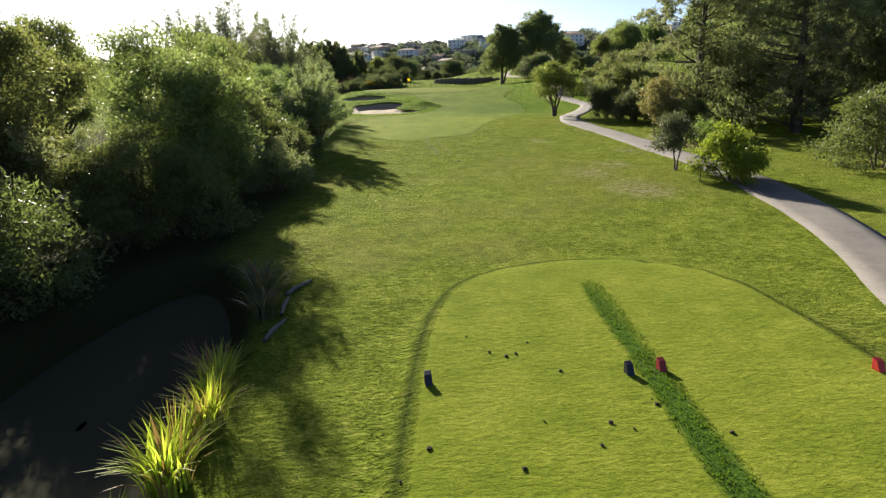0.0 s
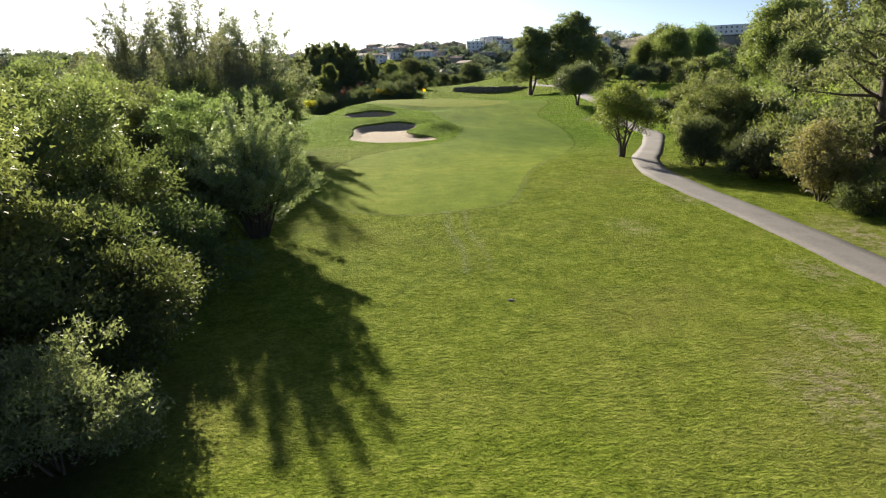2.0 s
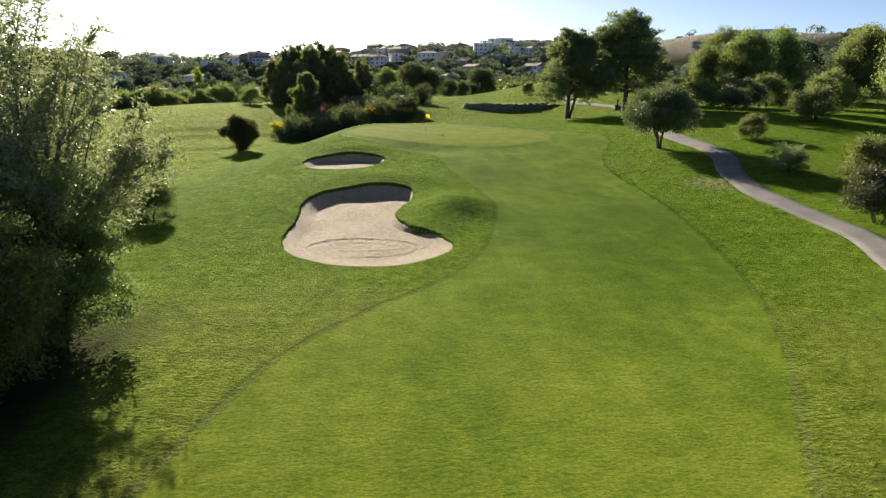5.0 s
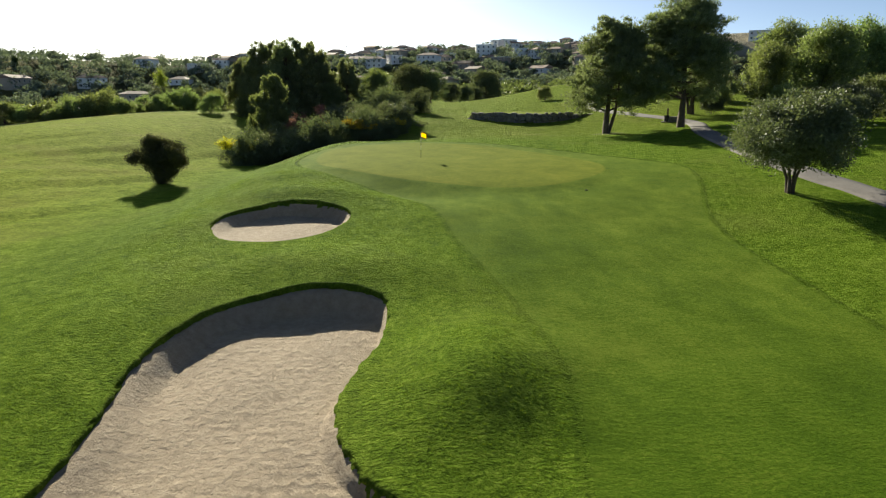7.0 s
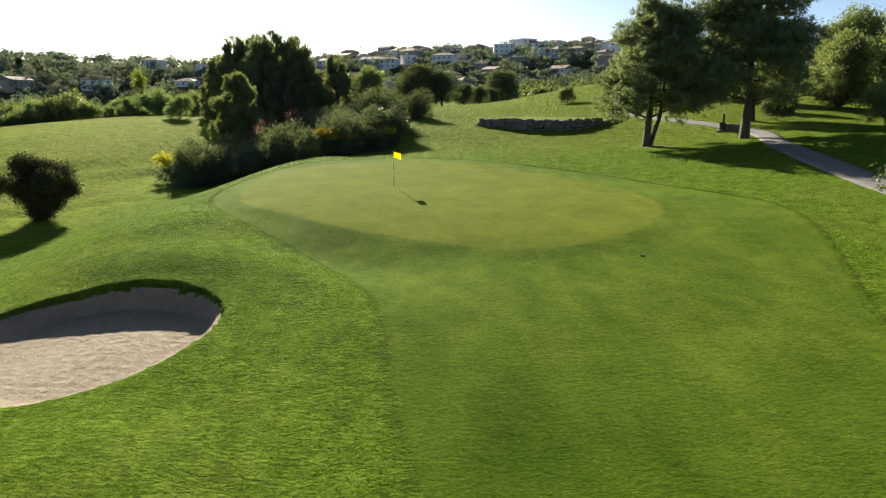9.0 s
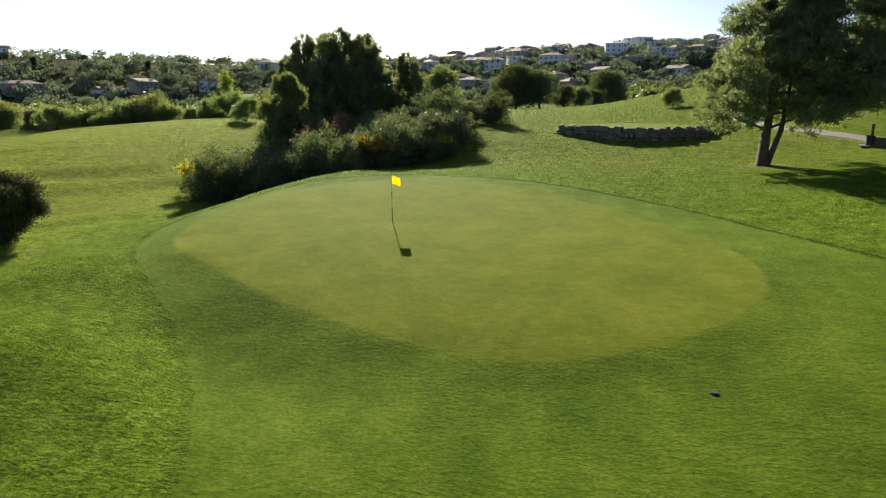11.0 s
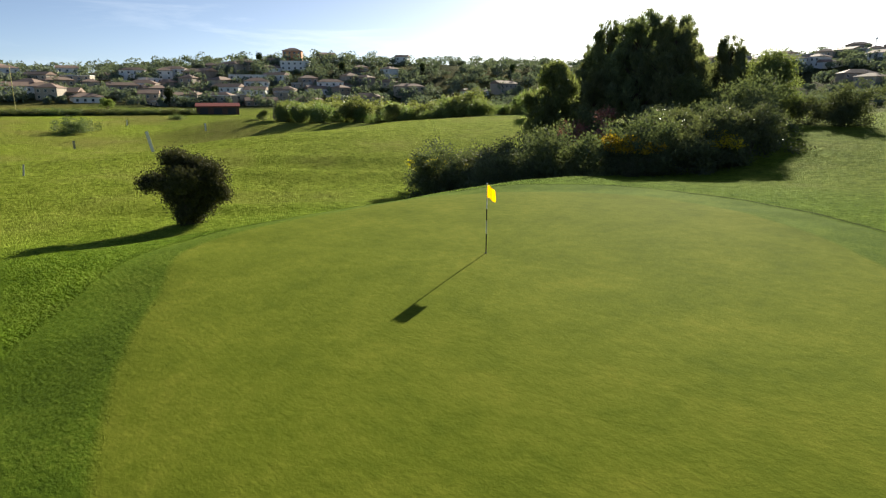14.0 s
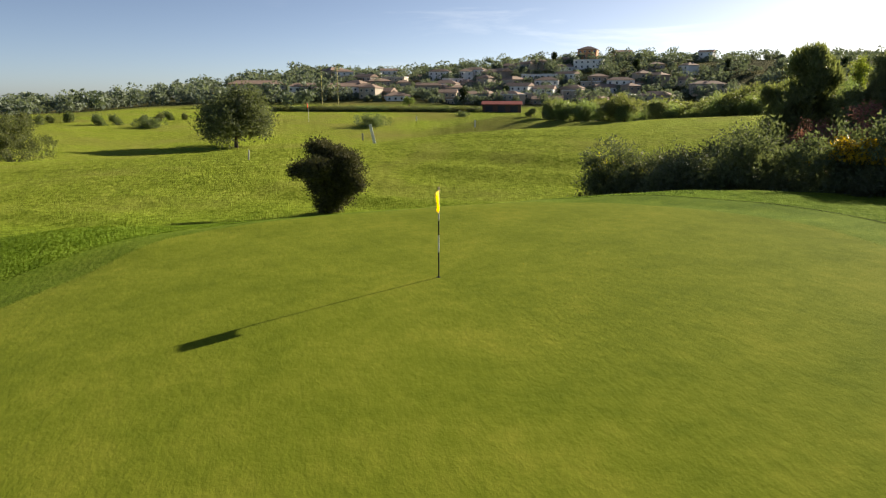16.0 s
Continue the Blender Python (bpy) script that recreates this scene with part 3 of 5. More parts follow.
def bunker(outline, floor_z, label, tilt):
    n = len(outline)
    y0, y1 = outline[:, 1].min(), outline[:, 1].max()
    c = outline.mean(0)
    nxt, prv = np.roll(outline, -1, 0), np.roll(outline, 1, 0)
    tan = nxt - prv
    out = np.stack([tan[:, 1], -tan[:, 0]], -1)
    out /= np.linalg.norm(out, axis=1)[:, None]
    if ((outline - c) * out).sum() < 0:
        out = -out
    rim_z = lawn(outline[:, 0], outline[:, 1])
    back = smooth(0.5 * (y0 + y1), y1, outline[:, 1])          # under the far lip the sand is steep and deep
    edge = rim_z - 0.12 - 0.06 * back
    rings = []
    for k, f in enumerate(np.linspace(0, 1, 110)):
        p = c + (outline - c) * f
        d = smooth(0.72 + 0.16 * back, 1.0, f)
        low_z = floor_z + tilt * smooth(y0, y1, p[:, 1])          # the sand climbs towards the back
        z = low_z + (edge - low_z) * d + (1 - d * 0.6) * trodden(p[:, 0], p[:, 1])
        rings.append(np.column_stack([p, z]))
    R = np.array(rings)
    R = np.concatenate([R, R[:, :1]], 1)
    sand = sheet("sand", R[..., 0], R[..., 1], R[..., 2], SAND)
    smooth_faces(sand)
    thing = tagged(new("sand_bunker", sand), label, "bunker", kind="structure")
    # the lip: from the turf outside, over the edge, down to the sand
    rows, ragged = [], 0.05 * np.sin(np.arange(n) * 1.7) + 0.04 * np.sin(np.arange(n) * 0.61)
    for off, drop in ((0.6, 0.004), (0.25, 0.02), (0.06, 0.025), (-0.04, -0.03), (-0.03, -0.14), (0.03, -1.0)):
        p = outline + out * (off + ragged * (drop < 0.02) * (off < 0.3))[:, None]
        z = lawn(p[:, 0], p[:, 1]) + drop if drop > -0.3 else np.minimum(edge - 0.06, rim_z - 0.2)
        rows.append(np.column_stack([p, z]))
    L = np.array(rows)
    L = np.concatenate([L, L[:, :1]], 1)
    lip = sheet("turf_lip", L[..., 0], L[..., 1], L[..., 2], TURF)
    smooth_faces(lip)
    for zone_name in ("green", "fairway", "tee", "strip", "bare", "track"):
        mark(zone_name, np.full(L[..., 0].size, -6.0), lip)
    mark("meadow", np.zeros(L[..., 0].size), lip)
    mark("range", np.zeros(L[..., 0].size), lip)
    mark("deep", np.zeros(L[..., 0].size), lip)
    mark("field", np.zeros(L[..., 0].size), lip)
    mark("north", np.zeros(L[..., 0].size), lip)
    mark("lush", np.ones(L[..., 0].size), lip)
    ob = new("turf_lip", lip)
    ob.parent = thing
    return thing


bunker(SAND_A, -3.36, "large pale raked sand bunker with a grassy lip", 0.3)
bunker(SAND_B, -2.05, "small pale sand bunker set into the mound", 0.15)


# ---- cart path ----
def ribbon(name, stations, width, mat, rise=0.005):
    s = np.array(stations, float)
    u = np.linspace(0, len(s) - 1, len(s) * 14)
    x, y = ease(u, np.arange(len(s)), s[:, 0]), ease(u, np.arange(len(s)), s[:, 1])
    t = np.stack([np.gradient(x), np.gradient(y)], -1)
    t /= np.linalg.norm(t, axis=1)[:, None]
    nrm = np.stack([t[:, 1], -t[:, 0]], -1)
    cols = []
    for off, dz in ((-0.5, -0.15), (-0.5, 0), (-0.25, 0.015), (0, 0.02), (0.25, 0.015), (0.5, 0), (0.5, -0.15)):
        w = width + 0.12 * np.sin(u * 3.1 + off * 5)
        px, py = x + nrm[:, 0] * off * w, y + nrm[:, 1] * off * w
        cols.append(np.column_stack([px, py, height(px, py) + rise + dz + 0.03]))
    C = np.array(cols)
    return sheet(name, C[..., 0], C[..., 1], C[..., 2], mat)


path_mesh = ribbon("cart_path", [(11.5, -150), (13.9, -133), (17.0, -123.2), (18.6, -117), (19.6, -109), (19.7, -101), (19.3, -92), (18.6, -84), (18.3, -77.5), (19.6, -71), (21.6, -65.5), (24.8, -57), (27.0, -49.5), (27.0, -42), (26.7, -36.5), (27.5, -30.5), (29.2, -24.5), (29.4, -18.5),
                                 (28.9, -12.5), (29.3, -3), (32.2, 14), (35.7, 26), (35.6, 34), (33, 41), (30.3, 50), (29.6, 60), (32.5, 75), (40, 95)], 2.15, ASPHALT)
smooth_faces(path_mesh)
tagged(new("cart_path", path_mesh), "worn grey-brown asphalt cart path winding beside the fairway", "path", kind="structure")


# ---- plants ----
def part(name, me, parent, label=""):
    ob = new(name, me)
    ob.parent = parent
    if label:
        tagged(ob, label)
    return ob


def thing(name, label, category, x=0.0, y=0.0, z=0.0, rz=0.0, group=""):
    return_ob = new(name)
    return_ob.matrix_world = pose(x, y, z, 0, 0, rz)
    return tagged(return_ob, label, category, group)


def leaves_mesh(name, p, along, length, width, mat, rng, vary=0.45, folded=False):
    """One small leaf for every point, growing along its direction."""
    n = len(p)
    along = along / (np.linalg.norm(along, axis=1)[:, None] + 1e-9)
    side = np.cross(along, rng.normal(size=(n, 3)))
    side /= np.linalg.norm(side, axis=1)[:, None] + 1e-9
    k = (1 + vary * rng.uniform(-1, 1, n))[:, None]
    up = np.cross(side, along)
    a, t = along * length * k, side * width * k * 0.5
    me = bpy.data.meshes.new(name)
    if folded:
        co = np.stack([p, p + a * 0.45 + t + up * width * 0.15, p + a, p + a * 0.45 - t + up * width * 0.15], 1).reshape(-1, 3)
        fill(me, co, np.arange(n * 4).reshape(n, 4))
    else:
        co = np.stack([p - a * 0.08 + t * 0.9, p + a, p + a * 0.1 - t * 1.1], 1).reshape(-1, 3)
        fill(me, co, np.arange(n * 3).reshape(n, 3))
    me.materials.append(mat)
    return me


def crown_points(rng, blobs, twigs, per_twig, spread, shell=0.55, floor_z=None):
    """Points in clumps near the skin of a heap of ellipsoids, with the way out of it."""
    b = np.array(blobs, float)
    area = (b[:, 3] * b[:, 4] + b[:, 3] * b[:, 5]) ** 0.9
    pick = rng.choice(len(b), twigs, p=area / area.sum())
    k = max(twigs // 13, 1)          # twigs gather in sprays, with gaps between
    spray = rng.integers(k, size=twigs)
    pick = pick[:k][spray]
    d = rng.normal(size=(k, 3))
    d /= np.linalg.norm(d, axis=1)[:, None]
    d = d[spray]
    r = shell + (1 - shell) * rng.uniform(0, 1, k) ** 0.6
    r *= 1 + 0.1 * rng.normal(size=k) * (rng.uniform(size=k) < 0.4)
    c = b[pick, :3] + d * b[pick, 3:] * r[spray][:, None] + rng.normal(size=(twigs, 3)) * b[pick, 3:] * np.array([0.17, 0.17, 0.1])
    p = np.repeat(c, per_twig, 0) + rng.normal(size=(twigs * per_twig, 3)) * spread
    way = np.repeat(d, per_twig, 0)
    if floor_z is not None:
        keep = p[:, 2] > floor_z
        p, way = p[keep], way[keep]
    return p, way


def limbs_mesh(name, paths, mat, sides=7):
    """Tapered, bent limbs: each a list of (x, y, z, radius)."""
    co, quads = [], []
    for path_ in paths:
        q = np.array(path_, float)
        u = np.linspace(0, len(q) - 1, (len(q) - 1) * 3 + 1)
        q = np.stack([np.interp(u, np.arange(len(q)), q[:, i]) for i in range(4)], -1)
        base = len(co)
        d = np.gradient(q[:, :3], axis=0)
        for i in range(len(q)):
            w = Vector(d[i]).normalized()
            s = w.cross(Vector((0.3, 0.9, 0.1))).normalized()
            v = w.cross(s)
            for k in range(sides):
                a = 2 * math.pi * k / sides
                rr = q[i, 3] * (1 + 0.12 * math.sin(3 * a + i))
                co.append(Vector(q[i, :3]) + (s * math.cos(a) + v * math.sin(a)) * rr)
        for i in range(len(q) - 1):
            for k in range(sides):
                k2 = (k + 1) % sides
                quads.append((base + i * sides + k, base + i * sides + k2, base + (i + 1) * sides + k2, base + (i + 1) * sides + k))
    me = bpy.data.meshes.new(name)
    fill(me, np.array(co), np.array(quads))
    smooth_faces(me)
    me.materials.append(mat)
    return me


def heap(rng, n, r, z0, z1, size, top=0.5):
    """n rounded masses that make up a crown between two heights; top: how much it narrows upward."""
    out = []
    for i in range(n):
        f = (i + 0.5) / n
        reach = r * (1 - top * f**1.4) * math.sqrt(rng.uniform(0.1, 1))
        a = rng.uniform(0, 2 * math.pi)
        s = size * rng.uniform(0.7, 1.25)
        out.append((reach * math.cos(a), reach * math.sin(a), z0 + (z1 - z0) * f, s, s, s * rng.uniform(0.65, 0.95)))
    return out


def broadleaf(seed, label, h, r, mat=None, twigs=1500, per=12, leaf=0.16, stems=1, clear=0.25, masses=16, top=0.5, bark=None, droop=0.0, category="tree", name="broadleaf_tree", shell=0.55, lump=0.42, blobs=None):
    rng = np.random.default_rng(seed)
    root = thing(name, label, category)
    z0 = h * clear
    blobs = blobs or heap(rng, masses, r * 0.75, z0 + r * 0.25, h - r * 0.25, r * lump, top)
    paths = []
    for s in range(stems):
        a = 2 * math.pi * s / max(stems, 1) + rng.uniform(0, 1)
        lean = 0.0 if stems == 1 else r * 0.28
        tx, ty = lean * math.cos(a), lean * math.sin(a)
        br = 0.03 * h * (1 if stems == 1 else 0.55)
        paths.append([(tx * 0.15, ty * 0.15, -0.25, br * 1.4), (tx * 0.3, ty * 0.3, z0 * 0.5, br), (tx, ty, z0 + r * 0.2, br * 0.75), (tx * 1.3 + rng.uniform(-.2, .2), ty * 1.3, h * 0.72, br * 0.25)])
    for b in blobs:
        t = np.array(paths[int(rng.integers(stems))])
        zz = min(max(b[2] - rng.uniform(0.1, 0.3) * h, z0 * 0.45 + 0.1), h * 0.68)
        x0, y0, rr = [np.interp(zz, t[:, 2], t[:, i]) for i in (0, 1, 3)]
        rr = max(rr * 0.55, 0.02)
        paths.append([(x0, y0, zz, rr), ((x0 + b[0]) / 2, (y0 + b[1]) / 2, (zz * 0.6 + b[2] * 0.4) + 0.1, rr * 0.6), (b[0], b[1], b[2], rr * 0.2)])
        for k in range(2):
            w = rng.normal(size=3) * b[3] * 0.5
            paths.append([((x0 + b[0] * 2) / 3, (y0 + b[1] * 2) / 3, zz * 0.35 + b[2] * 0.65, rr * 0.4), (b[0] + w[0], b[1] + w[1], b[2] + abs(w[2]), rr * 0.12)])
    part("trunk", limbs_mesh("trunk", paths, bark or BARK), root)
    p, way = crown_points(rng, blobs, twigs, per, leaf * 1.5, shell, 0.08)
    along = way * 0.6 + rng.normal(size=p.shape) * 0.8 + np.array([0, 0, 0.15 - droop])
    part("crown", leaves_mesh("crown", p, along, leaf, leaf * 0.55, mat or LEAF, rng), root)
    return root


def pine(seed, label, h, r, twigs=2600, clear=0.45, lean=0.3, flat=0.55, per=9, length=0.34, masses=22, fork=False):
    rng = np.random.default_rng(seed)
    root = thing("pine_tree", label, "tree")
    z0 = h * clear
    blobs = []
    for i in range(masses):
        f = (i + 0.5) / masses
        reach = r * (0.95 - 0.6 * f**2) * math.sqrt(rng.uniform(0.15, 1))
        a = rng.uniform(0, 2 * math.pi)
        s = r * 0.42 * rng.uniform(0.7, 1.25)
        blobs.append((lean + reach * math.cos(a), reach * math.sin(a), z0 + (h - z0 - s * 0.4) * f, s, s, s * flat))
    br = 0.022 * h
    trunk = [(0, 0, -0.3, br * 1.5), (0.05, 0, h * 0.2, br), (lean * 0.5, 0.1, h * 0.5, br * 0.75), (lean, 0, h * 0.92, br * 0.18)]
    paths = [trunk]
    if fork:
        paths.append([(0.25, 0.1, -0.3, br * 1.1), (0.75, 0.2, h * 0.1, br * 0.8), (1.15, 0.2, h * 0.2, br * 0.65), (1.5, 0.1, h * 0.55, br * 0.2)])
    for b in blobs:
        zt = b[2] - rng.uniform(0.3, 1.6)
        f = min(max(zt / h, 0.2), 0.9)
        x0 = lean * f
        paths.append([(x0, 0, zt, br * 0.42 * (1.1 - f)), ((x0 + b[0]) / 2, b[1] / 2, (zt + b[2]) / 2 - 0.1, br * 0.28 * (1.1 - f)), (b[0], b[1], b[2], 0.02)])
    part("trunk", limbs_mesh("trunk", paths, BARK), root)
    p, way = crown_points(rng, blobs, twigs, per, 0.09, 0.4)
    along = way * 0.5 + rng.normal(size=p.shape) * 0.7 + np.array([0, 0, 0.5])
    part("crown", leaves_mesh("crown", p, along, length * 0.8, 0.085, NEEDLE, rng), root)
    return root


def sprayed(seed, label, h, r, mat, stems, leaves, leaf, start=0.3, twig=0.5, name="willow_shrub", category="shrub", stem_name="stem", crown_name="foliage", bark=None, thick=0.03, slim=0.3, lift=0.7):
    """A fan of long stems from one base, each with leafy side twigs towards its end: a spiky, open outline."""
    rng = np.random.default_rng(seed)
    root = thing(name, label, category)
    paths, pts, ways = [], [], []
    for i in range(stems):
        a, q = rng.uniform(0, 2 * math.pi), math.sqrt(rng.uniform(0.0, 1.0))
        tip = np.array([r * q * math.cos(a), r * q * math.sin(a), h * (1 - 0.5 * q**2.2) * rng.uniform(0.68, 1.05)])
        base = np.array([0.12 * r * q * math.cos(a), 0.12 * r * q * math.sin(a), -0.2])
        bow = np.array([tip[0] * 0.32, tip[1] * 0.32, tip[2] * 0.5]) + rng.normal(size=3) * 0.04 * h
        paths.append([(*base, thick), (*bow, thick * 0.6), (*((bow + tip) / 2 + rng.normal(size=3) * 0.02 * h), thick * 0.35), (*tip, 0.006)])
        line = np.array([p[:3] for p in paths[-1]])
        twigs = max(leaves // 14, 4)
        u = start + (1 - start) * rng.uniform(0, 1, twigs) ** 0.8
        root_p = np.stack([np.interp(u * 3, np.arange(4), line[:, k]) for k in range(3)], -1)
        d = rng.normal(size=(twigs, 3)) + np.array([0.5 * math.cos(a), 0.5 * math.sin(a), lift])
        d /= np.linalg.norm(d, axis=1)[:, None]
        reach = twig * (1.25 - u)[:, None] * rng.uniform(0.4, 1.3, (twigs, 1))
        for k in range(14):
            f = (k + 1) / 14
            pts.append(root_p + d * reach * f + rng.normal(size=root_p.shape) * leaf * 0.5)
            ways.append(d + rng.normal(size=d.shape) * 0.6)
    part(stem_name, limbs_mesh(stem_name, paths, bark or BARK, 5), root)
    p, w = np.concatenate(pts), np.concatenate(ways)
    keep = p[:, 2] > 0.05
    part(crown_name, leaves_mesh(crown_name, p[keep], w[keep], leaf, leaf * slim, mat, rng), root)
    return root


def plumed(seed, label, h, r, mat, twigs, plumes=72, per=10, length=0.34):
    """A conifer whose boughs end in upright, feathery plumes."""
    rng = np.random.default_rng(seed)
    root = thing("conifer_tree", label, "tree")
    blobs, br = [], 0.02 * h
    paths = [[(0, 0, -0.3, br * 1.5), (0.1, 0, h * 0.3, br), (0, 0.1, h * 0.9, br * 0.2)]]
    for i in range(plumes):
        f = (i + 0.5) / plumes
        reach, a = r * (1 - 0.6 * f**2.2) * math.sqrt(rng.uniform(0.1, 1)), rng.uniform(0, 2 * math.pi)
        w = r * rng.uniform(0.13, 0.24)
        tall = w * rng.uniform(1.5, 2.5)
        z = h * 0.14 + (h * 0.86 - tall) * f
        blobs.append((reach * math.cos(a), reach * math.sin(a), z, w, w, tall))
        paths.append([(0, 0, max(z - reach * 0.5 - 0.6, 0.3), br * 0.35), (blobs[-1][0] * 0.6, blobs[-1][1] * 0.6, z - 0.4, br * 0.2), (blobs[-1][0], blobs[-1][1], z + tall * 0.6, 0.015)])
    part("trunk", limbs_mesh("trunk", paths, BARK, 6), root)
    p, way = crown_points(rng, blobs, twigs, per, 0.2, 0.2)
    along = way * 0.4 + rng.normal(size=p.shape) * 0.45 + np.array([0, 0, 0.9])
    part("crown", leaves_mesh("crown", p, along, length, 0.1, mat, rng), root)
    return root


def shrub(seed, label, h, r, mat=None, twigs=900, per=12, leaf=0.13, name="shrub", category="shrub", masses=12, upright=0.2, wide=1.0, extra=None, shell=0.6, slim=0.5):
    """A bush leafy down to the ground, on several thin stems."""
    rng = np.random.default_rng(seed)
    root = thing(name, label, category)
    blobs = []
    for i in range(masses):
        a, q = rng.uniform(0, 2 * math.pi), math.sqrt(rng.uniform(0, 1))
        s = r * 0.42 * rng.uniform(0.75, 1.2)
        dome = math.sqrt(max(0.0, 1 - (q * 0.85) ** 2))
        z = (h - s * 0.8) * dome * rng.uniform(0.3, 1.0)
        blobs.append((r * 0.72 * q * math.cos(a) * wide, r * 0.72 * q * math.sin(a), max(z, s * 0.45), s, s, s * 0.85))
    paths = []
    for i in range(6):
        b = blobs[i % len(blobs)]
        paths.append([(b[0] * 0.1, b[1] * 0.1, -0.15, 0.05), (b[0] * 0.5, b[1] * 0.5, b[2] * 0.5, 0.035), (b[0], b[1], b[2], 0.012)])
    part("stem", limbs_mesh("stem", paths, BARK, 5), root)
    p, way = crown_points(rng, blobs, twigs, per, leaf * 1.3, shell, 0.03)
    along = way * 0.6 + rng.normal(size=p.shape) * 0.7 + np.array([0, 0, upright])
    part("foliage", leaves_mesh("foliage", p, along, leaf, leaf * slim, mat or LEAF, rng), root)
    if extra is not None:
        top = p[(p[:, 2] > h * 0.45)]
        top = top[rng.choice(len(top), min(extra[1], len(top)), replace=False)]
        part("blossom", leaves_mesh("blossom", top + rng.normal(size=top.shape) * 0.05, rng.normal(size=top.shape) + np.array([0, 0, 1.0]), 0.17, 0.14, extra[0], rng), root)
    return root


def spot(ob, x, y, rz=0.0, s=1.0, sz=None, sink=0.03, dz=0.0):
    """Sets a thing on the ground."""
    ob.matrix_world = pose(x, y, ground_z(x, y) - sink + dz, 0, 0, rz) @ Matrix.Diagonal((s, s, sz or s, 1))
    return ob


def again(ob, x, y, rz=0.0, s=1.0, sz=None, label=""):
    c = copy_thing(ob, Matrix())
    spot(c, x, y, rz, s, sz)
    return tagged(c, label)


# the wood beside the tee and the fairway's start
wood_a = spot(broadleaf(11, "dense broadleaf tree at the wood's edge, dark in backlight", 7.4, 3.6, LEAF_WOOD, 4200, 12, 0.125, 2, 0.06, 26, 0.45, lump=0.36), -6.4, -115.0)
wood_b = spot(broadleaf(12, "tall leafy tree with an uneven open crown", 8.6, 3.4, LEAF_WOOD, 3700, 11, 0.13, 1, 0.18, 24, 0.4, lump=0.36), -11.5, -119.5)
spot(broadleaf(17, "tall open broadleaf tree with bare spreading limbs over the pond", 12.0, 5.6, LEAF, 1700, 12, 0.17, 2, 0.3, 24, 0.2, lump=0.3), -14.0, -126.5, 70)
again(wood_a, -8.0, -107, 130, 1.0)
again(wood_a, -10, -99, 220, 0.95)
again(wood_b, -15, -110, 200, 1.0)
again(wood_b, -15.5, -97, 300, 0.9)
again(wood_b, -16.5, -119, 20, 1.4)
again(wood_a, -16, -135, 90, 1.5)
# the next tree is added out of view to keep sun off the pond
again(wood_a, -11.6, -129.5, 200, 0.95)
again(wood_b, -22, -104, 140, 1.1)
again(wood_a, -17, -86, 45, 1.05)
again(wood_b, -24, -92, 10, 1.05)
pale = spot(shrub(13, "pale green shrub catching the low sun", 4.6, 2.4, LEAF_GREY, 2200, 12, 0.115, upright=0.35), -8.6, -120.6)
again(pale, -3.9, -110.2, 120, 0.72, label="light green shrub on the edge of the wood")
low = spot(shrub(14, "dark green thicket shrub, leafy to the ground", 3.6, 2.3, LEAF_DARK, 2300, 11, 0.105), -5.4, -118.6)
again(pale, -12.2, -124.5, 200, 1.05)
again(low, -5.0, -105.5, 100, 0.95)
again(low, -5.6, -100.0, 300, 0.95)
again(low, -13.2, -134, 20, 1.2)
willow = spot(sprayed(15, "tall feathery shrub with upright pale leafy stems", 6.2, 3.1, LEAF_GREY, 120, 470, 0.15), -4.9, -93.2)
again(low, -8.5, -93.5, 150, 1.3)
again(wood_a, -9.0, -88.5, 75, 0.82)
again(wood_a, -14.5, -83, 15, 0.88)
again(wood_a, -19.5, -79, 100, 0.92)
again(wood_b, -23.5, -82, 60, 0.78)
again(low, -8.2, -98, 250, 1.45)
again(low, -7.0, -103, 20, 1.2)
# these four are added to throw shade on the pond, some out of view
again(wood_a, -9.2, -126, 310, 0.72)
again(wood_a, -6.7, -120.8, 200, 0.55)
again(low, -7.4, -127.2, 60, 1.15)
again(low, -9.4, -131.5, 160, 1.3)
again(low, -9.5, -86, 50, 1.1)
airy = spot(sprayed(16, "tall airy tree with many thin stems and an open crown", 14.5, 6.6, LEAF_TWIGGY, 64, 1000, 0.17, 0.22, 2.3, "broadleaf_tree", "tree", "trunk", "crown", BARK_GREY, 0.11, 0.5, 0.1), -19.5, -59)
again(airy, -26.5, -57, 230, 0.95)
again(airy, -13.4, -61.2, 40, 0.86)
again(low, -10.5, -76, 15, 1.25)
again(low, -12, -69, 75, 1.35)
again(low, -13.5, -62.5, 130, 1.3)
again(airy, -15, -75, 260, 0.6)
again(wood_a, -13.5, -77, 260, 0.95)
again(airy, -14.2, -70.0, 160, 0.68)
again(wood_a, -10.4, -69.3, 40, 0.8)
again(wood_a, -11.6, -63.6, 130, 0.85)
again(wood_a, -9.8, -76.4, 290, 0.78)
again(low, -17.5, -54, 170, 1.1)
again(low, -16.8, -44.5, 90, 0.75, label="dark bush at the edge of the field")

# olive, lime-green shrub and the trees along the cart path
spot(broadleaf(21, "small olive tree with grey-green leaves beside the path", 2.9, 1.45, LEAF_OLIVE, 900, 11, 0.1, 2, 0.34, 12, 0.25, BARK_GREY, name="olive_tree"), 17.2, -107.4)
spot(shrub(22, "bright lime-green shrub beside the cart path", 2.9, 1.75, LEAF_BRIGHT, 1200, 12, 0.13), 18.5, -111.2)
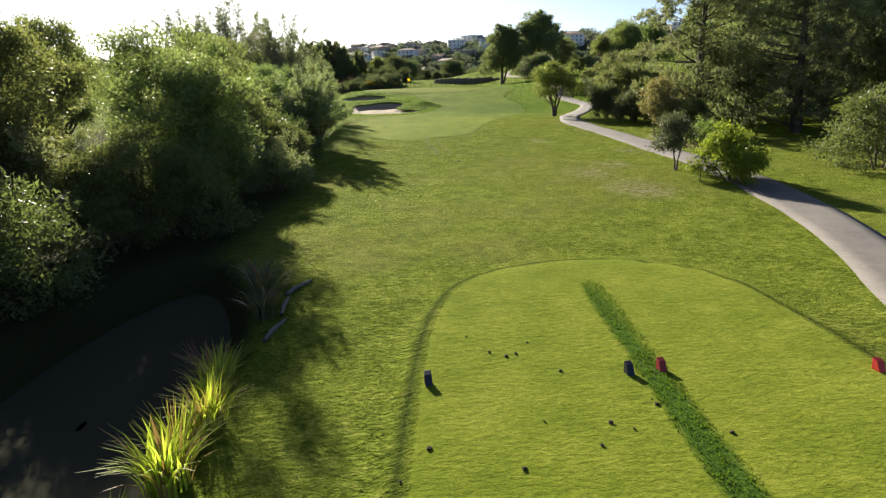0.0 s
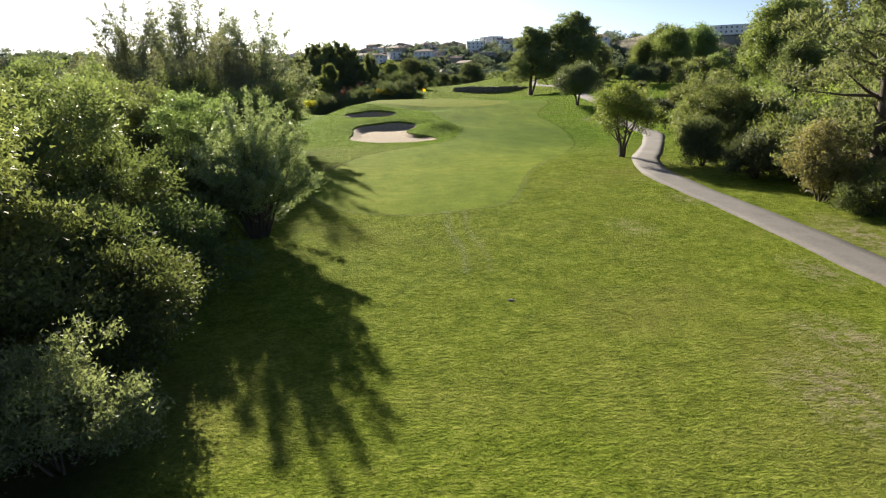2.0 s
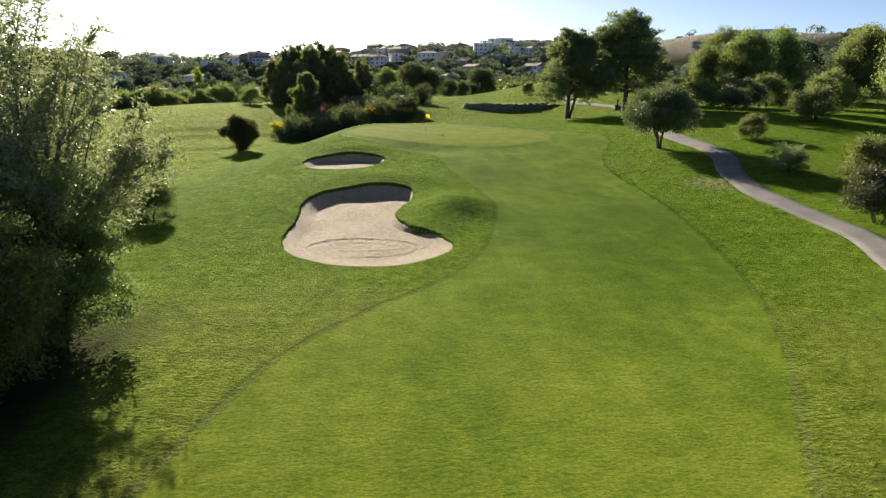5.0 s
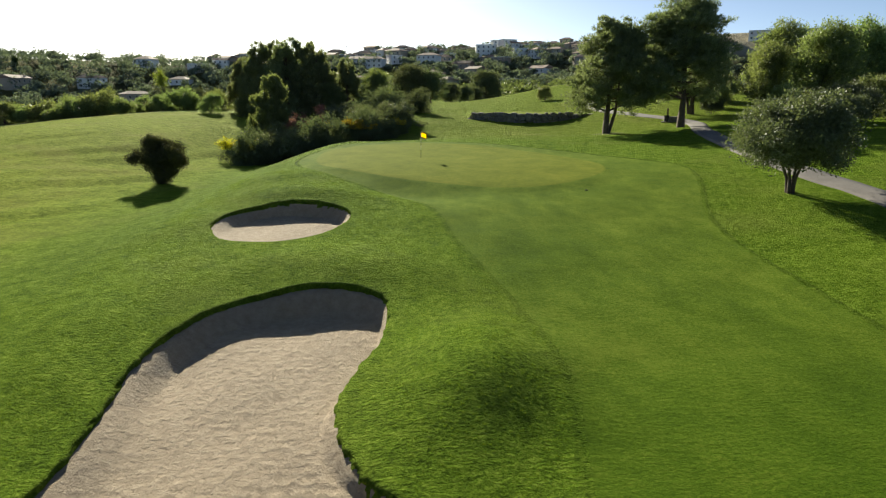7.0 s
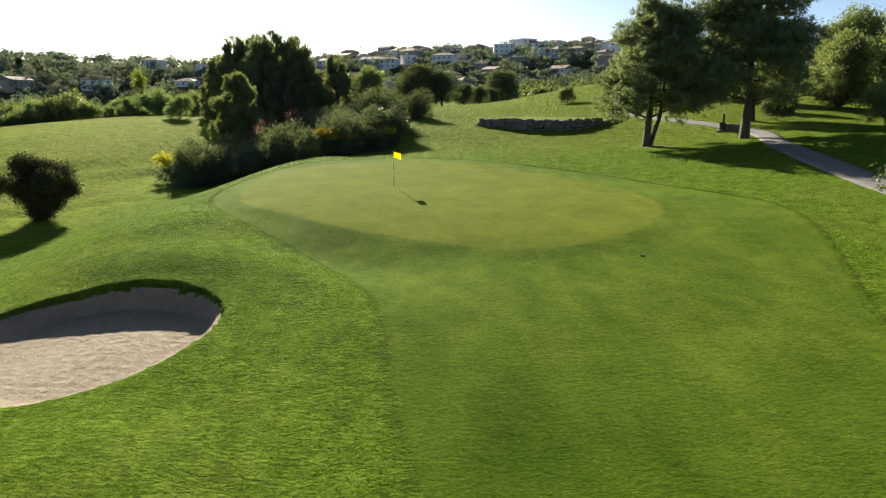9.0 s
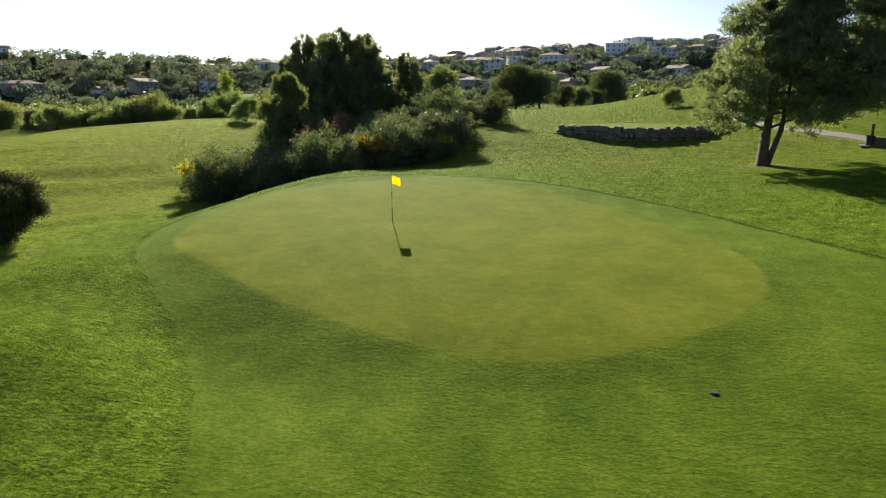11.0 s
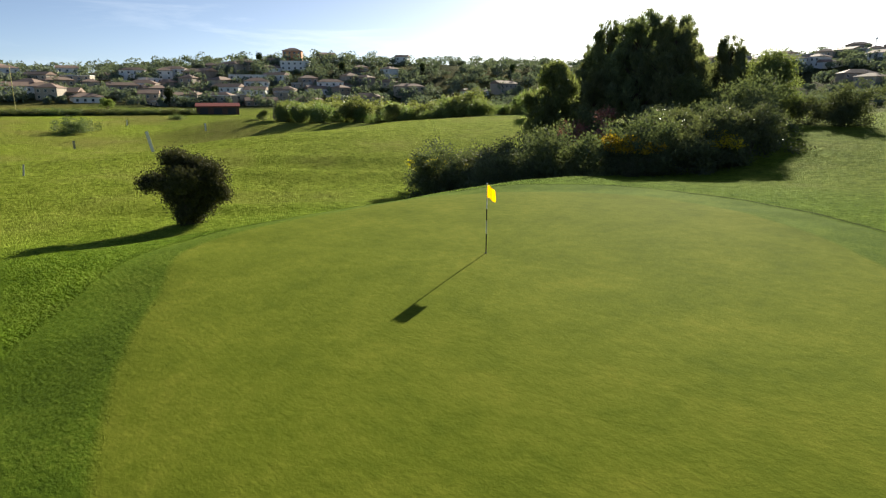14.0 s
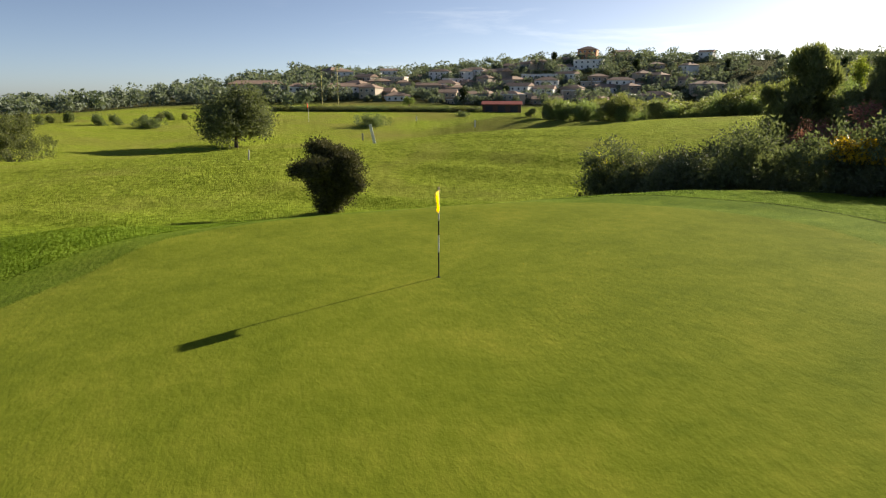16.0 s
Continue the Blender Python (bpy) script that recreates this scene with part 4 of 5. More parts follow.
multi = spot(broadleaf(23, "multi-stemmed round tree with fresh yellow-green leaves", 6.1, 3.0, LEAF_FRESH, 1700, 12, 0.15, 4, 0.32, 24, 0.3, lump=0.32), 18.3, -68.8)
spot(shrub(24, "dense dark columnar bush beside the path", 4.1, 1.75, LEAF_THICKET, 2300, 12, 0.12, upright=0.6), 22.7, -74.4)
spot(shrub(29, "large domed grey-green bush above the path", 7.0, 3.9, LEAF_WOOD, 4200, 12, 0.15, masses=22), 26.4, -66.6)
spot(shrub(30, "brownish olive bush with dry tips beside the path", 4.4, 2.1, LEAF_TAN, 2000, 12, 0.13, masses=16), 23.9, -87.4)
spot(shrub(33, "dark rounded bush with pale upright tips beside the path", 4.0, 1.9, LEAF_OLIVE, 1900, 12, 0.13, upright=0.7), 23.8, -80.4)
hedge = spot(shrub(25, "rounded mid-green bush beside the cart path", 4.0, 2.3, LEAF_WOOD, 1300, 11, 0.16), 26.6, -81.5)
hedge_b = spot(shrub(26, "olive-green bush with pale tips", 4.2, 2.4, LEAF_OLIVE, 1300, 11, 0.16), 29.9, -46)
again(hedge, 28.4, -57.8, 80, 1.0)
again(hedge, 29, -70, 30, 1.4)
again(hedge_b, 30.5, -76, 200, 1.3)
again(hedge, 32, -62, 140, 1.4)
again(hedge_b, 33.2, -52, 60, 1.2)
again(hedge, 36, -47, 10, 1.3)
again(hedge, 34.5, -38, 210, 1.1)
again(hedge_b, 39, -40, 100, 1.4)
hedge_c = spot(shrub(28, "layered yellow-green bush on the bank above the path", 4.4, 2.6, LEAF_FRESH, 1400, 11, 0.16), 29.8, -61.5)
for x, y, r, s in ((29.5, -57, 50, 1.1), (30.2, -66, 160, 1.3), (34.5, -57, 250, 1.3), (35.5, -68, 300, 1.5), (30.5, -49, 20, 0.9), (38.5, -53, 100, 1.4)):
    again(hedge_c, x, y, r, s)
again(hedge, 30, -87, 250, 1.2)
again(low, 27.6, -108.5, 130, 1.3)
spot(shrub(27, "grey-leaved rounded shrub beside the path", 3.2, 1.7, LEAF_GREY, 900, 12, 0.11), 31.8, -31.5)
again(hedge, 35.2, -17.5, 30, 0.7)
right_pine = spot(pine(31, "tall pine with dark spreading branches", 15.5, 5.4, 4000, 0.12, 0.3, 0.8, length=0.36, masses=44), 34, -79)
again(right_pine, 38.5, -86, 100, 1.0)
again(right_pine, 44, -91, 200, 0.93)
again(right_pine, 41, -76, 290, 0.95)
again(right_pine, 27.2, -86.5, 60, 0.98, label="tall light-needled pine overhanging the cart path")
again(right_pine, 31.5, -94, 170, 0.9)
again(low, 24.8, -90.5, 10, 0.85)
again(hedge_c, 23.4, -96.8, 70, 0.48)
again(hedge_c, 27.5, -77.0, 120, 0.95)
tall_a = spot(broadleaf(32, "large dark broadleaf tree in full leaf", 12.5, 5.0, LEAF_DARK, 2600, 10, 0.3, 1, 0.12, 26, 0.6), 42.5, -98)
again(tall_a, 50, -106, 60, 1.05)
again(tall_a, 46, -58, 150, 1.05)
again(tall_a, 52, -70, 200, 1.0)
again(tall_a, 36, -112, 20, 0.85)
again(tall_a, 52, -88, 80, 1.1)
again(tall_a, 58, -45, 90, 0.9)
again(tall_a, 50, -36, 40, 0.7)

# round tree, pines and the big trees right of the green
spot(broadleaf(41, "round multi-stemmed tree with a dense dark crown", 6.3, 3.9, LEAF_DOME, 5600, 12, 0.165, 4, 0.3, 44, 0.5, BARK, name="round_tree", shell=0.7, lump=0.36), 25.3, -17.8)
pine_a = spot(pine(42, "stone pine with a forked leaning trunk", 14.3, 4.9, 13000, 0.29, 0.6, 0.78, length=0.4, masses=50, fork=True), 23.6, 25.2)
pine_b = spot(pine(43, "tall pine with a broad dark crown", 16.0, 5.1, 14500, 0.28, -0.3, 0.8, length=0.4, masses=52), 33.1, 24.2)
again(pine_a, 39.5, 37.5, 120, 0.9)
big = spot(broadleaf(44, "big leafy tree behind the cart path", 12.5, 5.8, LEAF, 4600, 10, 0.3, 1, 0.03, 34, 0.85, shell=0.7), 55, 47, 0, 0.76)
for x, y, r, s in ((61, 40, 50, 1.0), (70, 46, 110, 1.05), (48, 61, 190, 0.72), (80, 36, 260, 1.05), (66, 64, 20, 1.1), (90, 50, 80, 1.1), (80, 14, 310, 0.95), (92, 2, 10, 0.95), (74, -18, 160, 0.9), (64, -5, 40, 1.2), (73, 4, 130, 1.25), (88, -30, 230, 0.95), (44, 72, 70, 0.8), (70, -40, 200, 0.9), (84, -60, 150, 1.0), (72, -85, 10, 1.0), (100, 25, 33, 1.1)):
    again(big, x, y, r, s)
for x, y, r, s in ((46, 44, 0, 0.9), (57, 36, 70, 1.0), (66, 33, 140, 0.9), (74, 29, 220, 1.0), (50, 51, 300, 0.9), (60, -28, 10, 1.0), (52, -22, 80, 0.7)):
    again(hedge, x, y, r, s)
again(hedge, 24.4, 83, 60, 0.85)

# heart-shaped bush left of the green and the thicket behind it
spot(broadleaf(51, "dense dark twiggy bush, narrow at its base with flared lobes", 4.7, 2.2, JUNIPER, 7000, 9, 0.13, 4, 0.06, name="juniper_bush", category="bush", shell=0.3,
               blobs=[(0.1, 0, 0.5, 0.68, 0.68, 0.7), (0.1, 0.05, 1.3, 0.85, 0.85, 0.8), (0.6, 0.6, 1.5, 0.75, 0.75, 0.7), (-0.55, -0.5, 1.8, 0.72, 0.72, 0.6), (0.1, 0.1, 2.4, 1.3, 1.3, 1.0), (-1.2, -1.2, 2.75, 0.72, 0.72, 0.5), (-1.75, -1.75, 2.5, 0.46, 0.46, 0.34), (-0.5, -0.4, 3.9, 0.75, 0.75, 0.62),
                      (0.3, 0.3, 3.6, 0.75, 0.75, 0.65), (1.0, 1.0, 3.1, 0.85, 0.85, 0.8), (1.3, 1.35, 2.2, 0.55, 0.55, 0.6), (1.35, -0.8, 3.0, 0.7, 0.7, 0.6), (-0.9, 1.2, 3.2, 0.75, 0.75, 0.6)]), -25.3, 1.4, 0)
thick = shrub(52, "dark evergreen thicket bush with silvery tips", 4.1, 3.0, LEAF_THICKET, 1800, 12, 0.16)
spot(thick, -21.3, 21.6, 0, 1.3)
thick_b = spot(shrub(53, "grey-green thicket bush behind the green", 4.0, 2.8, LEAF_DOME, 1500, 12, 0.15), -18.8, 22.8, 0, 1.2)
broom = spot(shrub(54, "broom bush with bright yellow flowers", 3.8, 2.3, LEAF_THICKET, 1300, 12, 0.13, "broom_bush", extra=(FLOWER, 3600)), -5.6, 34.0)
again(thick, -14.4, 25.6, 70, 1.3)
again(thick, -10.2, 29.0, 150, 1.25)
again(thick_b, -4.8, 38.5, 220, 1.3)
again(thick_b, -10.5, 35, 90, 1.4)
again(thick, -17.0, 31, 280, 1.15)
again(thick, -7.0, 33.5, 200, 1.2)
again(thick_b, -20.5, 26.0, 40, 1.3)
again(thick, -22.6, 29.2, 130, 1.3)
again(thick_b, -13.0, 41, 310, 1.35)
again(thick, -8.0, 48, 75, 1.5)
again(thick, -23.0, 46, 10, 1.4)
again(broom, -24.2, 22.9, 100, 1.1)
again(broom, -22.5, 27.5, 10, 1.05)
again(thick, -5.2, 45, 40, 1.15)
again(broom, -9.2, 27.4, 60, 1.0)
again(broom, -16.0, 33.5, 200, 1.3)
spot(shrub(55, "purple-leaved bush standing above the thicket", 5.6, 2.3, LEAF_PURPLE, 1000, 12, 0.14, "purple_bush"), -17.6, 35.6, 0, 1.28)
grove = spot(plumed(56, "tall dark evergreen with upright plumes in the grove", 15.8, 4.6, NEEDLE, 6500), -27.5, 63)
for x, y, r, s in ((-33.5, 66, 80, 0.88), (-22, 62, 160, 0.97), (-38, 70, 30, 0.68), (-16.8, 66, 250, 0.76), (-25, 70, 300, 1.0), (-30.5, 71, 200, 0.95), (-31.5, 59.5, 140, 0.5), (-19, 60, 280, 0.5)):
    again(grove, x, y, r, s)
again(big, -10.5, 61, 45, 0.62, label="round leafy tree behind the thicket")
spot(plumed(57, "younger grey-green pine in front of the grove", 10.4, 3.4, LEAF_WOOD, 4200, 44), -24.7, 39.8)
again(tall_a, -18, 58, 10, 0.6)
again(thick, -3.5, 62, 100, 1.2)
again(hedge, -34, 58, 100, 1.1)
again(hedge, -42, 62, 40, 1.0)
for x, y, r, s in ((44, 8, 0, 1.1), (49, 14, 60, 1.3), (47, 24, 130, 1.2), (55, 20, 200, 1.4), (50, -2, 250, 1.3), (46, -10, 40, 1.1), (58, 6, 110, 1.5), (42, 36, 300, 0.8), (64, 26, 20, 1.3)):
    again(hedge if r % 3 else hedge_b, x, y, r, s)


# ---- far trees and woods ----
spot(broadleaf(60, "broad lone tree on the driving range", 12.0, 8.2, LEAF_THICKET, 4000, 10, 0.5, 1, 0.22, 34, 0.5), -141, -1)
vale_tree = broadleaf(63, "dark rounded tree beside the next fairway", 12.0, 7.0, LEAF_THICKET, 2200, 10, 0.42, 1, 0.06, 34, 0.6)
spot(vale_tree, -14, 178, 40, 0.9)
for x, y, r, s in ((-10, 172, 0, 1.1), (-3, 175, 90, 0.95), (19, 206, 30, 1.05), (4.5, 182, 200, 0.6), (10, 186, 120, 0.55), (14, 196, 60, 0.5)):
    again(vale_tree, x, y, r, s)
poplar = spot(broadleaf(61, "slender upright poplar in the valley", 13.5, 1.5, LEAF_BRIGHT, 900, 10, 0.26, 1, 0.06, 16, 0.5, name="poplar_tree"), -69, 103)


def woods(seed, name, label, spots, mat, per_tree=120, leaf=0.9):
    """Far woods: a crowd of rounded crowns, each a heap of lumps closed by overlapping leaf tufts."""
    rng = np.random.default_rng(seed)
    co, way = [], []
    for x, y, z, r, h in spots:
        k = int(rng.integers(4, 8))
        n = int(per_tree * rng.uniform(0.8, 1.2))
        mid = np.stack([rng.normal(size=k) * r * 0.42, rng.normal(size=k) * r * 0.42, h * rng.uniform(0.3, 0.78, k)], -1)
        size = np.stack([r * rng.uniform(0.4, 0.62, k)] * 2 + [h * rng.uniform(0.2, 0.3, k)], -1)
        pick = rng.integers(k, size=n)
        d = rng.normal(size=(n, 3)) + np.array([0, 0, 0.35])
        d /= np.linalg.norm(d, axis=1)[:, None]
        co.append(np.array([x, y, z]) + mid[pick] + d * size[pick] * rng.uniform(0.82, 1.03, n)[:, None])
        way.append(np.cross(d, rng.normal(size=d.shape)) + d * 0.3)
    me = leaves_mesh(name, np.concatenate(co), np.concatenate(way), leaf, leaf * 0.95, mat, rng)
    return tagged(new(name, me), label, "woods", kind="stuff")


def scatter(seed, n, az0, az1, d0, d1, r0, r1, tall=1.3, keep=None):
    """Tree places by bearing and distance from the course."""
    rng = np.random.default_rng(seed)
    az, d = np.radians(rng.uniform(az0, az1, n)), rng.uniform(d0**2, d1**2, n) ** 0.5
    x, y = -np.sin(az) * d, np.cos(az) * d - 30
    r = rng.uniform(r0, r1, n)
    z = height(x, y) - 0.4
    out = np.stack([x, y, z, r, r * tall * rng.uniform(0.8, 1.5, n)], -1)
    return out if keep is None else out[keep(x, y)]


woods(1, "hillside_woods", "dark Mediterranean woods on the far hillside", scatter(1, 1700, -45, 84, 335, 540, 2.2, 5.4, keep=lambda x, y: np.hypot((x - 203) / 75, (y - 372) / 52) > 0.95), WOODS_HAZED, 170, 0.95)
woods(2, "valley_woods", "pale green scrub and trees filling the valley", scatter(2, 900, 18, 52, 135, 335, 2.0, 4.2, keep=lambda x, y: (x < -48) & (y > 92 - 0.05 * x)), LEAF, 170, 0.8)
valley_bush = shrub(62, "bright green leafy bush lining the field's lower edge", 4.9, 2.7, LEAF, 1100, 9, 0.26, "valley_bush", "bush", 14, 0.4)
spot(valley_bush, -47, 79)
rr = random.Random(8)
for k in range(34):
    x = -51 - k * 3.0
    again(valley_bush if k % 3 else hedge, x + rr.uniform(-2, 2), 79.5 + 0.035 * (-50 - x) + rr.uniform(-2, 9), k * 67, rr.uniform(0.65, 1.5))
for k in range(22):
    x = -55 - k * 4.4
    again(hedge if k % 2 else hedge_b, x + rr.uniform(-2, 2), 92 + 0.03 * (-50 - x) + rr.uniform(-3, 6), k * 51, rr.uniform(1.3, 2.0))
woods(4, "plain_woods", "low dark tree line on the plain beyond the range", scatter(4, 520, 76, 125, 300, 620, 3.5, 6.5, 1.6), WOODS_HAZED, 140, 1.5)
woods(5, "ridge_woods", "woods on the hill behind the big trees", scatter(5, 500, -50, 2, 230, 340, 2.5, 5.0, keep=lambda x, y: ((x > 30) | (y > 290)) & (np.hypot((x - 218) / 80, (y - 340) / 60) > 0.9)), LEAF_DARK, 130, 1.1)


# ---- the town on the hill ----
ROOF = plain("roof_tile", (0.2, 0.13, 0.095), (0.34, 0.24, 0.18), 1.2, 0.85, 0.4, 0.03)
GLASS = plain("window_glass", (0.03, 0.04, 0.05), (0.07, 0.08, 0.09), 2, 0.15, 0)
PLASTERS = [plain("plaster_cream", (0.36, 0.31, 0.25), (0.46, 0.41, 0.33), 0.6, 0.9, 0.1), plain("plaster_white", (0.72, 0.71, 0.68), (0.8, 0.79, 0.77), 0.6, 0.9, 0.1),
            plain("plaster_sand", (0.28, 0.23, 0.18), (0.38, 0.32, 0.25), 0.6, 0.9, 0.1), plain("plaster_orange", (0.55, 0.25, 0.12), (0.62, 0.31, 0.16), 0.6, 0.9, 0.1)]


def box_mesh(name, w, d, h, mat, z=0.0, bevel=0.0):
    bm = bmesh.new()
    bmesh.ops.create_cube(bm, size=1, matrix=Matrix.Translation((0, 0, z + h / 2)) @ Matrix.Diagonal((w, d, h, 1)))
    if bevel:
        bmesh.ops.bevel(bm, geom=bm.edges[:], offset=bevel, segments=2, affect="EDGES", profile=0.6)
    me = bpy.data.meshes.new(name)
    bm.to_mesh(me)
    bm.free()
    me.materials.append(mat)
    return me


def roof_mesh(w, d, h, z, hip, mat):
    """Hip or gable roof with eaves and a visible thickness."""
    e, r = 0.45, (w * 0.5 - d * 0.5 * 0.9 if hip else w * 0.5 + 0.35)
    a, b = w / 2 + e, d / 2 + e
    r = max(r, 0.3)
    co = [(-a, -b, z - 0.2), (a, -b, z - 0.2), (a, b, z - 0.2), (-a, b, z - 0.2), (-a, -b, z), (a, -b, z), (a, b, z), (-a, b, z), (-r, 0, z + h), (r, 0, z + h)]
    f = [(3, 2, 1, 0), (0, 1, 5, 4), (1, 2, 6, 5), (2, 3, 7, 6), (3, 0, 4, 7), (4, 5, 9, 8), (6, 7, 8, 9), (5, 6, 9), (7, 4, 8)]
    me = bpy.data.meshes.new("roof")
    me.from_pydata(co, [], f)
    me.materials.append(mat)
    return me


window_frame = box_mesh("window", 1.3, 0.16, 1.4, PAINT_WHITE)
window_pane = box_mesh("pane", 1.1, 0.2, 1.2, GLASS, 0.1)


def house(x, y, turn, w, d, storeys, tone, hip=True, flat=False, label=""):
    h = 2.9 * storeys
    root = thing("house", label or "plastered hillside house with a tiled roof", "house", x, y, ground_z(x, y) - 1.3, turn, "houses on the hill")
    wall = part("wall", box_mesh("wall", w, d, h + 0.6, PLASTERS[tone]), root)
    if flat:
        part("roof", box_mesh("roof", w + 0.5, d + 0.5, 0.35, PLASTERS[1], h + 0.6), root)
    else:
        roof = part("roof", roof_mesh(w, d, d * 0.2, h + 0.8, hip, ROOF), root)
        part("chimney", box_mesh("chimney", 0.7, 0.7, 1.5, PLASTERS[tone], h + 0.9), root).location = (w * 0.22, d * 0.15, 0)
    n = max(2, int(w / 3.2))
    for s in range(storeys):
        for i in range(n):
            ob = part("window", window_frame, root)
            ob.location = ((i + 0.5) / n * w - w / 2, -d / 2, 1.4 + s * 2.9)
            pane = new("pane", window_pane)
            pane.parent = ob
    return root


rng = np.random.default_rng(77)
gardens = []
for k in range(138):
    az = -16 + 92 * ((k * 0.618) % 1.0)
    d = 348 + 150 * ((k * 0.755) % 1.0)
    if az > 58:
        d = 345 + 70 * ((k * 0.755) % 1.0)
    if k > 83:
        az, d = -14 + 34 * ((k * 0.618) % 1.0), 455 + 45 * ((k * 0.755) % 1.0)
    if k > 111:
        az, d = 46 + 32 * ((k * 0.618) % 1.0), 345 + 95 * ((k * 0.755) % 1.0)
    if 26 < az < 44 and k % 4:
        continue
    for s in range(3):
        b, e = math.radians(az + rng.uniform(-2.2, 2.2)), d - rng.uniform(5, 13)
        gx_, gy_, gr = -math.sin(b) * e, math.cos(b) * e - 30, rng.uniform(1.4, 3.2)
        gardens.append((gx_, gy_, ground_z(gx_, gy_) - 0.5, gr, gr * rng.uniform(1.2, 2.2)))
    a = math.radians(az)
    x, y = -math.sin(a) * d, math.cos(a) * d - 30
    tone = int(rng.choice([0, 0, 0, 1, 1, 2, 2]))
    house(x + rng.uniform(-9, 9), y + rng.uniform(-9, 9), az + rng.uniform(-50, 50), rng.uniform(8, 17), rng.uniform(7, 11), int(rng.choice([1, 1, 2, 2, 2])), tone, rng.uniform() < 0.7, rng.uniform() < 0.18)
for k in range(44):
    az, d = -17 + 36 * ((k * 0.618) % 1.0), 425 + 95 * ((k * 0.414) % 1.0)
    a = math.radians(az)
    house(-math.sin(a) * d, math.cos(a) * d - 30, az + rng.uniform(-40, 40), rng.uniform(9, 17), rng.uniform(7, 10), int(rng.choice([1, 2, 2, 3])), int(rng.choice([0, 1, 1, 1])), rng.uniform() < 0.6, rng.uniform() < 0.3)
for k in range(26):
    az, d = 50 + 26 * ((k * 0.618) % 1.0), 350 + 110 * ((k * 0.414) % 1.0)
    a = math.radians(az)
    house(-math.sin(a) * d, math.cos(a) * d - 30, az + rng.uniform(-30, 30), rng.uniform(9, 16), rng.uniform(7, 10), int(rng.choice([1, 2, 2])), int(rng.choice([0, 1, 1, 2])), rng.uniform() < 0.7, rng.uniform() < 0.2)
house(-389, 248, 50, 13, 11, 3, 3, label="tall orange plastered house on the hilltop")
house(-346, 187, 60, 22, 9, 2, 1, flat=True, label="long white modern villa on the hillside")
house(-362, 232, 50, 19, 9, 2, 1, flat=True, label="white flat-roofed villa on the hillside")
house(212, 350, -30, 38, 12, 2, 1, flat=True, label="long pale flat-roofed building on the dry hilltop")
house(176, 352, -25, 16, 9, 1, 2, label="low sand-coloured house below the dry hilltop")
house(-350, 58, 82, 48, 10, 2, 1, label="long white terrace behind the range")
house(-356, 18, 86, 30, 10, 3, 0, label="cream apartment block behind the range")
CYPRESS = leafy("cypress_leaf", (0.016, 0.03, 0.012), (0.04, 0.06, 0.02), 0.15, 0.7)
cyp = shrub(71, "slim dark cypress between the hillside houses", 11.0, 1.3, CYPRESS, 420, 9, 0.5, "cypress_tree", "tree", 8, 1.0)
spot(cyp, -71.7, 520)
for x, y, s in ((-83, 500, 1.0), (-40, 505, 0.9), (-388, 220, 1.1), (-330, 246, 1.0), (-300, 290, 0.9), (-255, 330, 0.9), (-320, 152, 1.0), (-305, 120, 1.1), (15, 480, 0.9)):
    again(cyp, x, y, 0, s)
woods(6, "garden_trees", "trees standing between the hillside houses", np.concatenate([np.array(gardens), scatter(6, 170, -16, 78, 332, 470, 2.6, 4.6, 1.5)]), WOODS_HAZED, 200, 0.95)


# ---- an assumed pond, a dark matte sheet in the hollow beside the tee, with its reeds ----
def water_material():
    m, t, p, o = material("pond_water")
    p.inputs["Base Color"].default_value = (0.055, 0.054, 0.038, 1)
    p.inputs["Roughness"].default_value, p.inputs["Specular IOR Level"].default_value = 0.7, 0.0
    n = noise_node(t, 1.6, 3, 0.6, place(t))
    bump_node(t, p, n, 0.25, 0.03)
    return m


ring = np.array([ASSUMED_POND.mean(0) + (ASSUMED_POND - ASSUMED_POND.mean(0)) * f for f in np.linspace(0.02, 1.06, 8)])
ring = np.concatenate([ring, ring[:, :1]], 1)
water_mesh = sheet("pond_water", ring[..., 0], ring[..., 1], np.full(ring[..., 0].shape, -5.75), water_material())
tagged(new("pond_water", water_mesh), "dark matte sheet of assumed pond water beside the tee", "water", kind="structure")


def reeds(seed, label, n, h, spread, mats):
    """A tuft of long arching blades."""
    rng = np.random.default_rng(seed)
    root = thing("reed_clump", label, "reeds", group="reeds on the bank")
    for name, mat, share in mats:
        k = int(n * share)
        co, quads = [], []
        for i in range(k):
            a, q = rng.uniform(0, 2 * math.pi), rng.uniform(0, spread)
            x, y = q * math.cos(a), q * math.sin(a)
            b, lean, hh = a + rng.normal() * 0.6, rng.uniform(0.15, 0.75), h * rng.uniform(0.55, 1.1)
            w = rng.uniform(0.014, 0.03)
            sx, sy = -math.sin(b) * w, math.cos(b) * w
            base = len(co)
            for j in range(5):
                f = j / 4
                r = lean * hh * f**2
                z = hh * (f - 0.38 * lean * f**3)
                t = (1 - f**2 * 0.95)
                cx, cy = x + math.cos(b) * r, y + math.sin(b) * r
                co += [(cx - sx * t, cy - sy * t, z), (cx + sx * t, cy + sy * t, z)]
            quads += [(base + 2 * j, base + 2 * j + 1, base + 2 * j + 3, base + 2 * j + 2) for j in range(4)]
        me = bpy.data.meshes.new(name)
        fill(me, co, quads)
        me.materials.append(mat)
        part(name, me, root)
    return root


reed = spot(reeds(81, "clump of tall yellow-green reeds on the pond bank", 170, 1.15, 0.34, (("blade_clump", REED, 0.75), ("dry_blade_clump", REED_DRY, 0.25))), -0.15, -133.6, dz=0.1)
